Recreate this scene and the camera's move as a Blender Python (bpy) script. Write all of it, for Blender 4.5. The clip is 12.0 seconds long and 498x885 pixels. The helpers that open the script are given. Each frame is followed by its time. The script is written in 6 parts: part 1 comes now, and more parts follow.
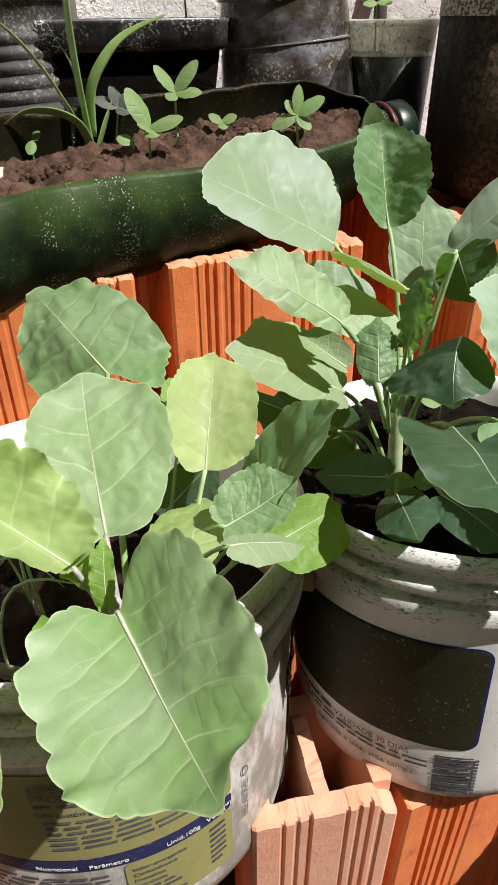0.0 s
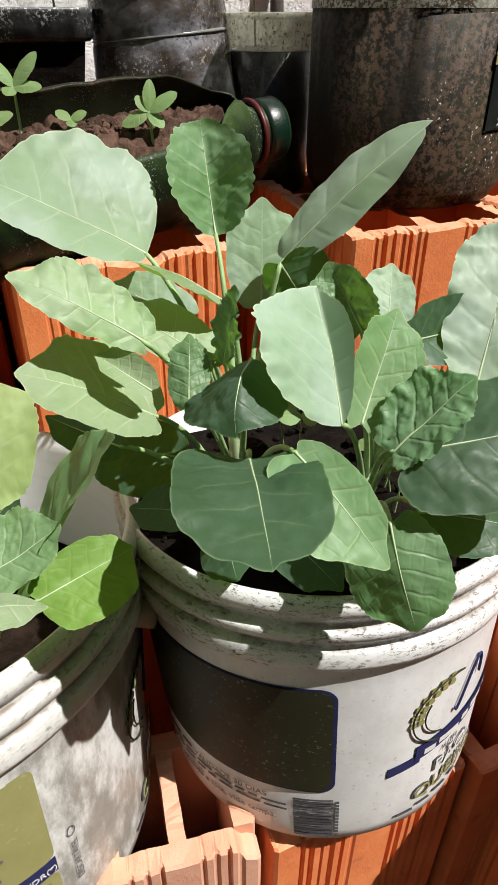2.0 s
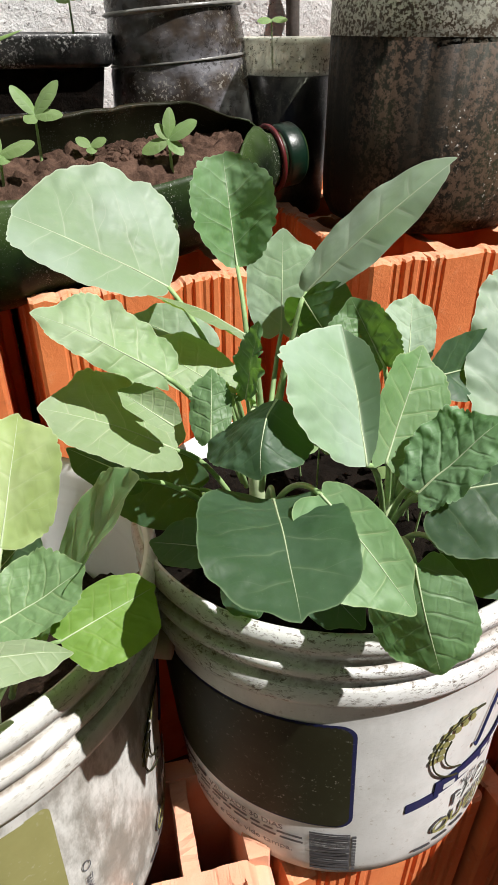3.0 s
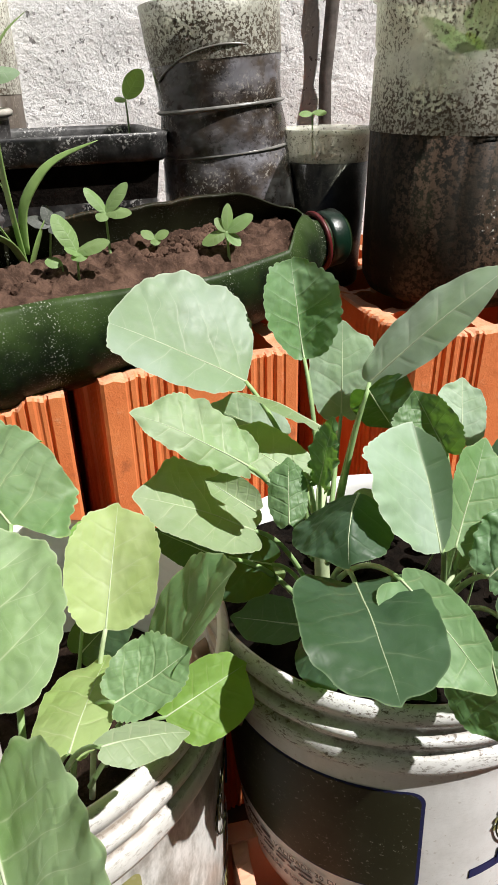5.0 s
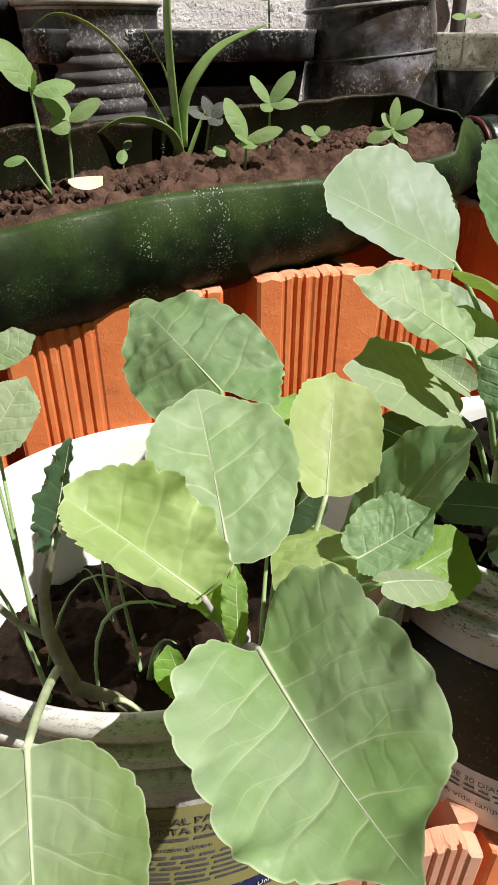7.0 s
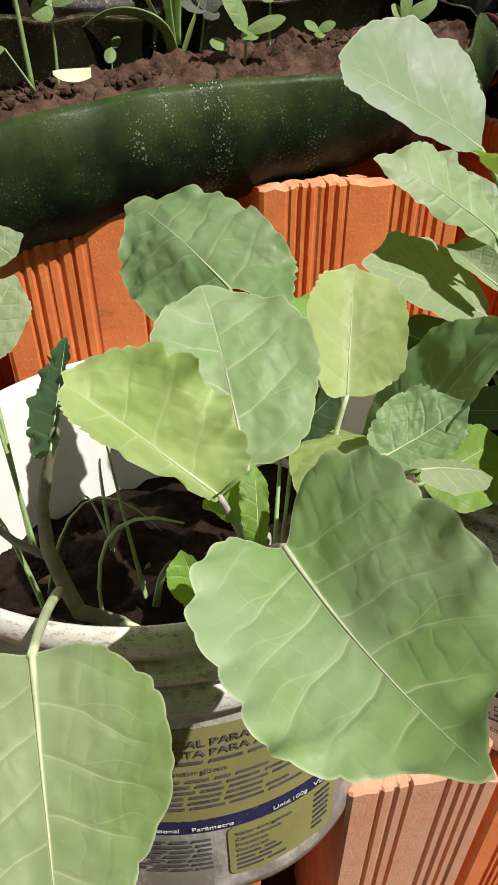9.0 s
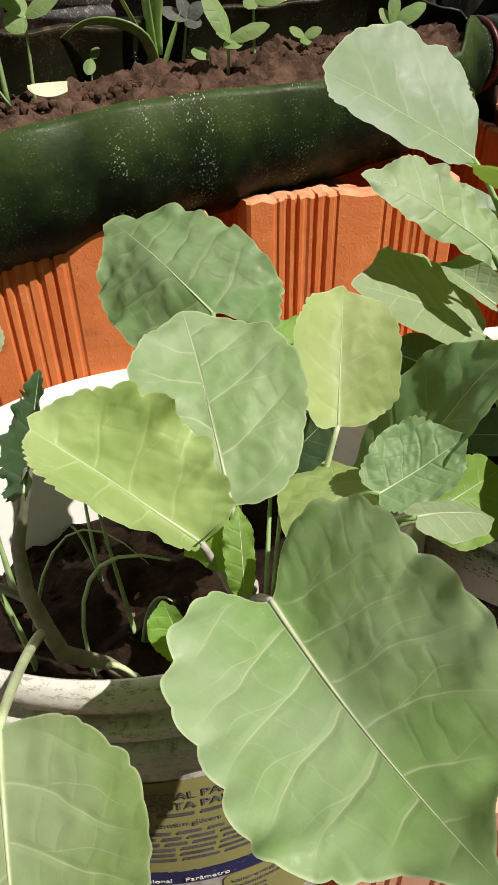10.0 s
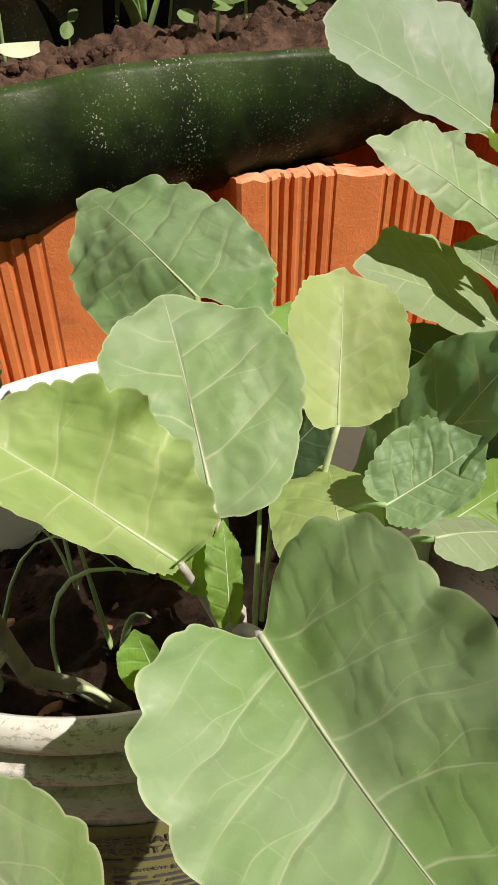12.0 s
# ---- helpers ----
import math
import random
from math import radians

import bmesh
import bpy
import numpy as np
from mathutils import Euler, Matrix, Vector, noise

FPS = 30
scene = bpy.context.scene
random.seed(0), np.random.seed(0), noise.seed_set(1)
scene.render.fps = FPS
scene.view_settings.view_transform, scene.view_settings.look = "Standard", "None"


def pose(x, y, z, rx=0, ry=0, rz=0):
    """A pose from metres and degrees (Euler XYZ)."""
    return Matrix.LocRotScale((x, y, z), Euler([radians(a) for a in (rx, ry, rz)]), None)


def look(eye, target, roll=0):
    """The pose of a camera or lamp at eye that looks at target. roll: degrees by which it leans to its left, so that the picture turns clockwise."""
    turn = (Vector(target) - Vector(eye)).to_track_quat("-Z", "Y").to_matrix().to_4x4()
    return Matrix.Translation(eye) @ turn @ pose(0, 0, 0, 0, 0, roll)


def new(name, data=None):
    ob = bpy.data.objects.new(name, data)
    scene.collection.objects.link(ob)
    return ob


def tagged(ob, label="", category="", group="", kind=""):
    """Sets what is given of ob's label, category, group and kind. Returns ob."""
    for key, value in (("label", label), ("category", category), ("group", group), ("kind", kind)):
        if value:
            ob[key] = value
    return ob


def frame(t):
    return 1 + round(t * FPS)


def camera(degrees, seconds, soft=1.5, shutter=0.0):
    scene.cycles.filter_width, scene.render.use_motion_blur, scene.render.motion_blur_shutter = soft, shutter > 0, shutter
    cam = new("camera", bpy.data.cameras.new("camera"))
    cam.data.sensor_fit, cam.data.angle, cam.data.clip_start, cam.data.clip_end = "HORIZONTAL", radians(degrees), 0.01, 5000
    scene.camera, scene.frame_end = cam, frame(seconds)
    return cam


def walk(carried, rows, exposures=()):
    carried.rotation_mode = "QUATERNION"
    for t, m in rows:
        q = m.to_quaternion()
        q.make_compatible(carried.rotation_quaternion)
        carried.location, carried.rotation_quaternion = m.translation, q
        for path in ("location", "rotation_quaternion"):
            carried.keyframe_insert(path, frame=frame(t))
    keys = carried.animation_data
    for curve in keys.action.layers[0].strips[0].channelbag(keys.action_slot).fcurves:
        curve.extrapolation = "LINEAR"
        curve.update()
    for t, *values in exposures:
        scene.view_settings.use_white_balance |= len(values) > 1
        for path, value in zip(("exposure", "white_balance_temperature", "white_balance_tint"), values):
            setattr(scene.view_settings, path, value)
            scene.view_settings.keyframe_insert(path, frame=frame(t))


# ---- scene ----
cam = camera(41.6, 12.0)
PATH = [
    (0, (0.001, 0.004, 0.399), (-0.011, 1.679, -0.695), -0.6),
    (0.5, (0.011, 0.007, 0.397), (0.017, 1.678, -0.702), -0.1),
    (1, (0.023, 0.011, 0.398), (0.023, 1.678, -0.707), -1.4),
    (1.5, (0.041, 0.016, 0.402), (0.104, 1.694, -0.684), -0.7),
    (2, (0.049, 0.024, 0.396), (0.134, 1.693, -0.702), 0.1),
    (2.5, (0.055, 0.026, 0.401), (0.157, 1.712, -0.671), 0.5),
    (3, (0.045, 0.029, 0.402), (0.109, 1.713, -0.674), 0.1),
    (5, (0.026, 0.022, 0.423), (0.051, 1.769, -0.551), -1.1),
    (5.5, (0.008, 0.02, 0.413), (0.003, 1.748, -0.594), -0.5),
    (6, (-0.01, 0.019, 0.403), (-0.041, 1.722, -0.646), 0.3),
    (6.5, (-0.025, 0.015, 0.402), (-0.109, 1.713, -0.651), 0.1),
    (8.5, (-0.029, 0.01, 0.378), (-0.082, 1.642, -0.776), -0.1),
    (9, (-0.033, 0.015, 0.377), (-0.08, 1.639, -0.789), -0.2),
    (9.5, (-0.032, 0.023, 0.379), (-0.071, 1.65, -0.785), -1.0),
    (10, (-0.03, 0.027, 0.378), (-0.076, 1.655, -0.784), -1.3),
    (10.5, (-0.029, 0.032, 0.375), (-0.071, 1.645, -0.807), -1.3),
    (11, (-0.03, 0.036, 0.372), (-0.083, 1.649, -0.809), -1.5),
    (11.5, (-0.033, 0.039, 0.371), (-0.08, 1.651, -0.811), -1.4),
    (12, (-0.03, 0.043, 0.369), (-0.045, 1.657, -0.812), -0.3),
]
walk(cam, [(t, look(eye, target, roll)) for t, eye, target, roll in PATH], [(0, 0.14, 6470, 11), (2.5, 0.17, 6350, 9), (5, 0.20, 6370, 10), (6.5, 0.13, 6500, 12), (8.5, -0.05, 6720, 11), (12, -0.16, 7150, 10)])

# ---- light ----
SUN = Vector((0.489, -0.239, 0.839)).normalized()
world = bpy.data.worlds.new("sky")
scene.world = world
world.use_nodes = True
wn = world.node_tree
sky = wn.nodes.new("ShaderNodeTexSky")
sky.sky_type, sky.sun_disc = "NISHITA", False
sky.sun_elevation = math.asin(SUN.z)
sky.sun_rotation = math.atan2(SUN.x, SUN.y)
wn.links.new(sky.outputs[0], wn.nodes["Background"].inputs[0])
wn.nodes["Background"].inputs[1].default_value = 0.0165
sun_data = bpy.data.lights.new("sun", "SUN")
sun_data.energy, sun_data.angle, sun_data.color = 6.4, radians(0.55), (1.0, 0.955, 0.90)
sun = new("sun", sun_data)
sun.matrix_world = look(SUN * 5, (0, 0, 0))


# ---- material tools ----
class Net:
    def __init__(self, name):
        self.mat = bpy.data.materials.new(name)
        self.mat.use_nodes = True
        self.tree = self.mat.node_tree
        self.bsdf = self.tree.nodes["Principled BSDF"]
        self.out = self.tree.nodes["Material Output"]

    def link(self, a, b):
        self.tree.links.new(a, b)

    def add(self, kind, **values):
        n = self.tree.nodes.new(kind)
        for k, v in values.items():
            setattr(n, k, v)
        return n

    def coord(self, which="Object"):
        return self.add("ShaderNodeTexCoord").outputs[which]

    def noise(self, scale, detail=4.0, rough=0.6, vec=None, stretch=None):
        n = self.add("ShaderNodeTexNoise")
        n.inputs["Scale"].default_value, n.inputs["Detail"].default_value, n.inputs["Roughness"].default_value = scale, detail, rough
        v = vec if vec is not None else self.coord()
        if stretch:
            m = self.add("ShaderNodeMapping")
            m.inputs["Scale"].default_value = stretch
            self.link(v, m.inputs["Vector"])
            v = m.outputs[0]
        self.link(v, n.inputs["Vector"])
        return n.outputs["Fac"]

    def voronoi(self, scale, feature="F1", vec=None):
        n = self.add("ShaderNodeTexVoronoi", feature=feature)
        n.inputs["Scale"].default_value = scale
        self.link(vec if vec is not None else self.coord(), n.inputs["Vector"])
        return n.outputs["Distance"]

    def add_warp(self):
        """Object coordinates, shaken, so that a cell pattern loses its straight edges."""
        n = self.add("ShaderNodeTexNoise")
        n.inputs["Scale"].default_value = 150
        self.link(self.coord(), n.inputs["Vector"])
        m = self.add("ShaderNodeMix", data_type="VECTOR")
        m.inputs[0].default_value = 0.006
        self.link(self.coord(), m.inputs[4])
        self.link(n.outputs["Color"], m.inputs[5])
        return m.outputs[1]

    def math(self, op, a, b=0.0, c=None):
        n = self.add("ShaderNodeMath", operation=op)
        for i, v in enumerate((a, b, c)):
            if v is None:
                continue
            if isinstance(v, (int, float)):
                n.inputs[i].default_value = v
            else:
                self.link(v, n.inputs[i])
        return n.outputs[0]

    def steps(self, value, lo, hi, a=0.0, b=1.0):
        n = self.add("ShaderNodeMapRange", interpolation_type="SMOOTHSTEP")
        self.link(value, n.inputs["Value"])
        for k, v in (("From Min", lo), ("From Max", hi), ("To Min", a), ("To Max", b)):
            n.inputs[k].default_value = v
        return n.outputs[0]

    def mix(self, fac, a, b, mode="MIX"):
        n = self.add("ShaderNodeMix", data_type="RGBA", blend_type=mode)
        for sock, v in ((n.inputs[0], fac), (n.inputs[6], a), (n.inputs[7], b)):
            if isinstance(v, (int, float)):
                sock.default_value = v
            elif isinstance(v, tuple):
                sock.default_value = (*v, 1.0)
            else:
                self.link(v, sock)
        return n.outputs[2]

    def bump(self, height, strength, distance, previous=None):
        n = self.add("ShaderNodeBump")
        n.inputs["Strength"].default_value, n.inputs["Distance"].default_value = strength, distance
        self.link(height, n.inputs["Height"])
        if previous is not None:
            self.link(previous, n.inputs["Normal"])
        return n.outputs[0]

    def done(self, colour=None, rough=None, normal=None, **values):
        for name, v in (("Base Color", colour), ("Roughness", rough), ("Normal", normal)):
            if v is None:
                continue
            if isinstance(v, tuple):
                self.bsdf.inputs[name].default_value = (*v, 1.0)
            elif isinstance(v, (int, float)):
                self.bsdf.inputs[name].default_value = v
            else:
                self.link(v, self.bsdf.inputs[name])
        for k, v in values.items():
            self.bsdf.inputs[k.replace("_", " ")].default_value = v
        return self.mat


def brick_material(name="terracotta", bleach=0.0):
    n = Net(name)
    big, mid, fine = n.noise(22, 5), n.noise(130, 6, 0.7), n.noise(900, 3, 0.7)
    col = n.mix(n.steps(big, 0.3, 0.7), (0.60, 0.150, 0.042), (0.70, 0.215, 0.066))
    col = n.mix(n.steps(mid, 0.55, 0.8), col, (0.66, 0.32, 0.17))
    col = n.mix(n.steps(n.noise(60, 4), 0.60, 0.74, 0, 0.55), col, (0.30, 0.075, 0.03))
    rnd = n.add("ShaderNodeObjectInfo").outputs["Random"]
    hue = n.add("ShaderNodeHueSaturation")
    n.link(n.steps(rnd, 0, 1, 0.82, 1.12), hue.inputs["Value"])
    n.link(col, hue.inputs["Color"])
    if bleach:
        n.link(n.mix(n.steps(n.noise(35, 4), 0.3, 0.7, bleach * 0.7, bleach), col, (0.62, 0.40, 0.30)), hue.inputs["Color"])
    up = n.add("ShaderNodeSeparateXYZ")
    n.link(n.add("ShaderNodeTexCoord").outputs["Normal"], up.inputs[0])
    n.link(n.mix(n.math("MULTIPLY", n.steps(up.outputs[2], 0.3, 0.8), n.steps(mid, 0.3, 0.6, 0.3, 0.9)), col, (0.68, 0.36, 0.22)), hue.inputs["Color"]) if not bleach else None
    nor = n.bump(fine, 0.35, 0.0006, n.bump(mid, 0.5, 0.0012))
    return n.done(hue.outputs[0], 0.88, nor)


def plain_material(name, colour, rough=0.6, spread=0.15, scale=60, depth=0.0004, **values):
    n = Net(name)
    a = n.noise(scale, 5, 0.65)
    dark = tuple(c * (1 - spread) for c in colour)
    lite = tuple(min(1.0, c * (1 + spread)) for c in colour)
    return n.done(n.mix(n.steps(a, 0.3, 0.7), dark, lite), rough, n.bump(n.noise(scale * 8, 3), 0.3, depth), **values)


def plastic_material(name, grime):
    """White plastic, spattered with soil on the collar and smeared below; grime: how stained the sides are."""
    n = Net(name)
    xyz = n.add("ShaderNodeSeparateXYZ")
    n.link(n.coord(), xyz.inputs[0])
    z = xyz.outputs[2]
    streak = n.noise(760, 6, 0.78, stretch=(0.6, 0.6, 1.3))
    speck = n.steps(streak, 0.53, 0.59)
    patch = n.steps(n.noise(70, 4, 0.65), 0.32, 0.58)
    smear = n.steps(n.noise(30, 5, 0.7), 0.45, 0.72)
    cloud = n.steps(n.noise(48, 6, 0.7, stretch=(1.0, 1.0, 0.40)), 0.40, 0.60)
    flat = n.add("ShaderNodeVectorMath", operation="MULTIPLY")
    n.link(n.coord(), flat.inputs[0])
    flat.inputs[1].default_value = (1, 1, 0)
    size = n.add("ShaderNodeVectorMath", operation="LENGTH")
    n.link(flat.outputs[0], size.inputs[0])
    collar = n.math("MULTIPLY", n.steps(z, 0.100, 0.106), n.steps(size.outputs["Value"], 0.0750, 0.0760))
    amount = n.math("MULTIPLY", n.math("MULTIPLY", speck, patch), n.math("MULTIPLY_ADD", collar, 0.90 - 0.45 * grime, 0.06 + 0.04 * grime))
    clean = (0.81 - 0.08 * grime, 0.81 - 0.09 * grime, 0.80 - 0.11 * grime)
    col = n.mix(n.math("MULTIPLY", smear, 0.25 + 0.3 * grime), clean, (0.50, 0.48, 0.43))
    col = n.mix(n.math("MULTIPLY", n.math("MULTIPLY", cloud, n.steps(z, 0.098, 0.104, 1.0, 0.25)), 0.85 * grime), col, (0.20, 0.185, 0.155))
    # dirt has gathered in the grooves of the collar
    for level in (0.1138, 0.1222):
        groove = n.steps(n.math("ABSOLUTE", n.math("SUBTRACT", z, level)), 0.0004, 0.0016, 1, 0)
        col = n.mix(n.math("MULTIPLY", groove, n.steps(n.noise(90, 4, 0.7), 0.35, 0.60, 0.15, 0.85)), col, (0.20, 0.15, 0.11))
    col = n.mix(n.steps(n.noise(400, 2), 0.66, 0.7, 0, 0.35), col, (0.35, 0.30, 0.24))
    col = n.mix(n.steps(z, 0.012, 0.0, 0, 0.4), col, (0.62, 0.50, 0.36))
    col = n.mix(amount, col, (0.11, 0.08, 0.055))
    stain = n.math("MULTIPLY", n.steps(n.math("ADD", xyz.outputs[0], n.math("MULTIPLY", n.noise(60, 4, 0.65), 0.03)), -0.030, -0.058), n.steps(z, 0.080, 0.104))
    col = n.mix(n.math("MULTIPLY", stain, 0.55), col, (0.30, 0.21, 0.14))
    # the inner face is whiter than the outer
    facing = n.add("ShaderNodeVectorMath", operation="DOT_PRODUCT")
    n.link(n.coord("Normal"), facing.inputs[0])
    n.link(flat.outputs[0], facing.inputs[1])
    col = n.mix(n.steps(facing.outputs["Value"], 0.0, -0.03, 0, 0.9), col, (0.87, 0.87, 0.86))
    return n.done(col, n.steps(smear, 0, 1, 0.32, 0.6), n.bump(streak, 0.2, 0.0004))


def soil_material(name, colour):
    n = Net(name)
    a, b = n.noise(90, 6, 0.7), n.noise(500, 4, 0.75)
    col = n.mix(n.steps(a, 0.35, 0.65), tuple(c * 0.36 for c in colour), colour)
    col = n.mix(n.steps(b, 0.62, 0.7, 0, 0.6), col, tuple(min(1, c * 1.8) for c in colour))
    return n.done(col, 0.95, n.bump(b, 0.8, 0.0012, n.bump(a, 0.8, 0.003)), Specular_IOR_Level=0.08)


def leaf_material(name, body, wax, vein, through_colour, waxing=0.5, glow=0.3, veins=4.6, gloss=0.0, relief=1.0, blister=0.55, rib=1.0, twig=0.24):
    """Blade: u runs along the midrib from stalk to tip, v from one rim across the midrib to the other, both in leaf lengths."""
    n = Net(name)
    sep = n.add("ShaderNodeSeparateXYZ")
    n.link(n.add("ShaderNodeUVMap", uv_map="UVMap").outputs[0], sep.inputs[0])
    rim = n.add("ShaderNodeSeparateXYZ")
    n.link(n.add("ShaderNodeUVMap", uv_map="edge").outputs[0], rim.inputs[0])
    u, v = sep.outputs[0], n.math("ABSOLUTE", n.math("MULTIPLY_ADD", sep.outputs[1], 2.0, -1.0))
    side = n.math("GREATER_THAN", sep.outputs[1], 0.5)
    slant = n.math("SUBTRACT", n.math("SUBTRACT", u, n.math("MULTIPLY", v, 0.50)), n.math("MULTIPLY", n.math("MULTIPLY", v, v), 0.25))
    run = n.math("MULTIPLY_ADD", slant, veins, n.math("MULTIPLY", side, 0.45))
    off = n.math("DIVIDE", n.math("ABSOLUTE", n.math("SUBTRACT", n.math("FRACT", run), 0.5)), veins)
    fade = n.steps(rim.outputs[0], 0.62, 0.97, 1, 0.15)
    lateral = n.math("MULTIPLY", n.steps(n.math("DIVIDE", off, n.steps(v, 0.0, 0.45, 0.0080, 0.0032)), 0.15, 1.0, 1, 0), fade)
    halo = n.math("MULTIPLY", n.steps(off, 0.0, 0.030, 1, 0), fade)
    # halfway to the rim each side vein forks
    split = n.math("DIVIDE", n.math("ABSOLUTE", n.math("SUBTRACT", n.math("FRACT", n.math("ADD", run, n.steps(v, 0.10, 0.34, 0.0, 0.45))), 0.5)), veins)
    fork = n.math("MULTIPLY", n.steps(n.math("DIVIDE", split, 0.0034), 0.2, 1.0, 1, 0), n.math("MULTIPLY", fade, n.steps(v, 0.10, 0.14)))
    # branches leave the side veins and meet between them
    cell = n.math("SINE", n.math("MULTIPLY", n.math("FLOOR", n.math("ADD", run, 0.5)), 7.3))
    rung = n.math("FRACT", n.math("ADD", n.math("MULTIPLY", v, 9.0), n.math("ADD", n.math("MULTIPLY", cell, 0.5), n.math("ADD", n.math("MULTIPLY", n.noise(85, 2), 1.6), n.math("MULTIPLY", u, 3.0)))))
    rung = n.math("ABSOLUTE", n.math("SUBTRACT", rung, 0.5))
    twigs = n.math("MULTIPLY", n.steps(rung, 0.0, 0.040, 1, 0), n.math("MULTIPLY", n.steps(v, 0.04, 0.12), fade))
    hollow = n.math("MULTIPLY", n.steps(rung, 0.0, 0.20, 1, 0), n.steps(v, 0.04, 0.12))
    net = n.steps(n.voronoi(420, "DISTANCE_TO_EDGE", n.add_warp()), 0.0, 0.07, 1, 0)
    midrib = n.steps(n.math("DIVIDE", v, n.math("MULTIPLY_ADD", u, -0.9, 1.08)), 0.004 * rib, 0.014 * rib, 1, 0)
    fine_veins = n.math("MAXIMUM", n.math("MULTIPLY", twigs, twig * 0.7 * relief), n.math("MULTIPLY", net, 0.08))
    vein_mask = n.math("MAXIMUM", midrib, n.math("MAXIMUM", n.math("MAXIMUM", n.math("MAXIMUM", n.math("MULTIPLY", lateral, min(0.78, 0.50 + 0.2 * relief)), n.math("MULTIPLY", fork, min(0.55, 0.32 + 0.16 * relief))), n.math("MULTIPLY", halo, 0.14)), fine_veins))
    patch = n.noise(38, 4)
    fine = n.noise(420, 3, 0.7)
    rnd = n.add("ShaderNodeObjectInfo").outputs["Random"]
    col = n.mix(n.steps(n.math("ADD", n.math("MULTIPLY", patch, 0.8), n.math("MULTIPLY", fine, 0.2)), 0.35, 0.65), body, tuple(b * 1.2 for b in body))
    col = n.mix(n.math("MULTIPLY", n.steps(n.noise(26, 4, 0.55), 0.36, 0.64, 0.15, 1.0), waxing), col, wax)
    col = n.mix(n.steps(n.noise(900, 2), 0.70, 0.76, 0, 0.22), col, vein)
    col = n.mix(n.steps(n.noise(150, 3), 0.70, 0.80, 0, 0.18), col, tuple(b * 0.55 for b in body))
    col = n.mix(n.steps(rim.outputs[0], 0.975, 1.0, 0, 0.55), col, vein)
    hue = n.add("ShaderNodeHueSaturation")
    n.link(n.steps(rnd, 0, 1, 0.90, 1.08), hue.inputs["Value"])
    n.link(n.steps(rnd, 0, 1, 0.492, 0.508), hue.inputs["Hue"])
    n.link(n.mix(n.math("MULTIPLY", vein_mask, 0.46 + 0.16 * relief), col, vein), hue.inputs["Color"])
    quilt = n.noise(170, 2, 0.5)
    height = n.math("SUBTRACT", n.math("MULTIPLY", quilt, blister * 0.6), n.math("MAXIMUM", n.math("MULTIPLY", halo, 0.36), n.math("MULTIPLY", hollow, 0.10)))
    swell = n.noise(75, 2, 0.5)
    nor = n.bump(height, 0.24 * relief, 0.0016, n.bump(swell, 0.15 * relief, 0.003, n.bump(fine, 0.10, 0.0003)))
    n.done(hue.outputs[0], n.steps(fine, 0.3, 0.7, 0.46 - gloss, 0.60 - gloss), nor, Specular_IOR_Level=0.36)
    tr = n.add("ShaderNodeBsdfTranslucent")
    n.link(n.mix(n.math("MULTIPLY", vein_mask, 0.45), through_colour, tuple(c * 0.55 for c in through_colour)), tr.inputs["Color"])
    mixer = n.add("ShaderNodeMixShader")
    mixer.inputs[0].default_value = glow
    n.link(n.bsdf.outputs[0], mixer.inputs[1])
    n.link(tr.outputs[0], mixer.inputs[2])
    n.link(mixer.outputs[0], n.out.inputs["Surface"])
    return n.mat


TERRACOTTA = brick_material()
PALE_CLAY = brick_material("sun_bleached_clay", 0.75)
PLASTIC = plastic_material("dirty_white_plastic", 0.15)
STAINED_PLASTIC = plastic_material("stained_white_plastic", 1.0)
SOIL_RED = soil_material("red_garden_soil", (0.132, 0.079, 0.057))
SOIL_BROWN = soil_material("brown_potting_soil", (0.030, 0.019, 0.013))
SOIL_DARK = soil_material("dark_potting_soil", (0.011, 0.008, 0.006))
BLUE_LEAF = leaf_material("waxy_kale_leaf", (0.200, 0.300, 0.165), (0.375, 0.478, 0.385), (0.560, 0.630, 0.470), (0.286, 0.506, 0.077), 0.8, 0.24, relief=0.6)
MILK_LEAF = leaf_material("broad_kale_leaf", (0.19, 0.295, 0.120), (0.40, 0.485, 0.345), (0.6, 0.66, 0.44), (0.374, 0.572, 0.066), 0.55, 0.3, relief=1.25, blister=0.7)
BROAD_LEAF = leaf_material("large_kale_leaf", (0.16, 0.275, 0.085), (0.36, 0.465, 0.305), (0.58, 0.65, 0.42), (0.374, 0.572, 0.066), 0.60, 0.3, 5.2, 0.04, 1.2, 0.6, 1.5, 0.34)
TENDER_LEAF = leaf_material("tender_kale_leaf", (0.236, 0.352, 0.105), (0.440, 0.535, 0.265), (0.580, 0.650, 0.360), (0.506, 0.706, 0.085), 0.6, 0.28, relief=1.3, blister=0.7)
FIRM_LEAF = leaf_material("firm_kale_leaf", (0.120, 0.232, 0.085), (0.27, 0.380, 0.225), (0.460, 0.550, 0.280), (0.308, 0.550, 0.055), 0.55, 0.3, relief=1.35, blister=0.7)
PALE_LEAF = leaf_material("young_kale_leaf", (0.304, 0.430, 0.142), (0.510, 0.620, 0.345), (0.640, 0.720, 0.450), (0.550, 0.748, 0.099), 0.7, 0.30, relief=0.6)
LIME_LEAF = leaf_material("lime_kale_leaf", (0.16, 0.31, 0.055), (0.24, 0.40, 0.12), (0.36, 0.50, 0.16), (0.34, 0.62, 0.03), 0.4, 0.36)
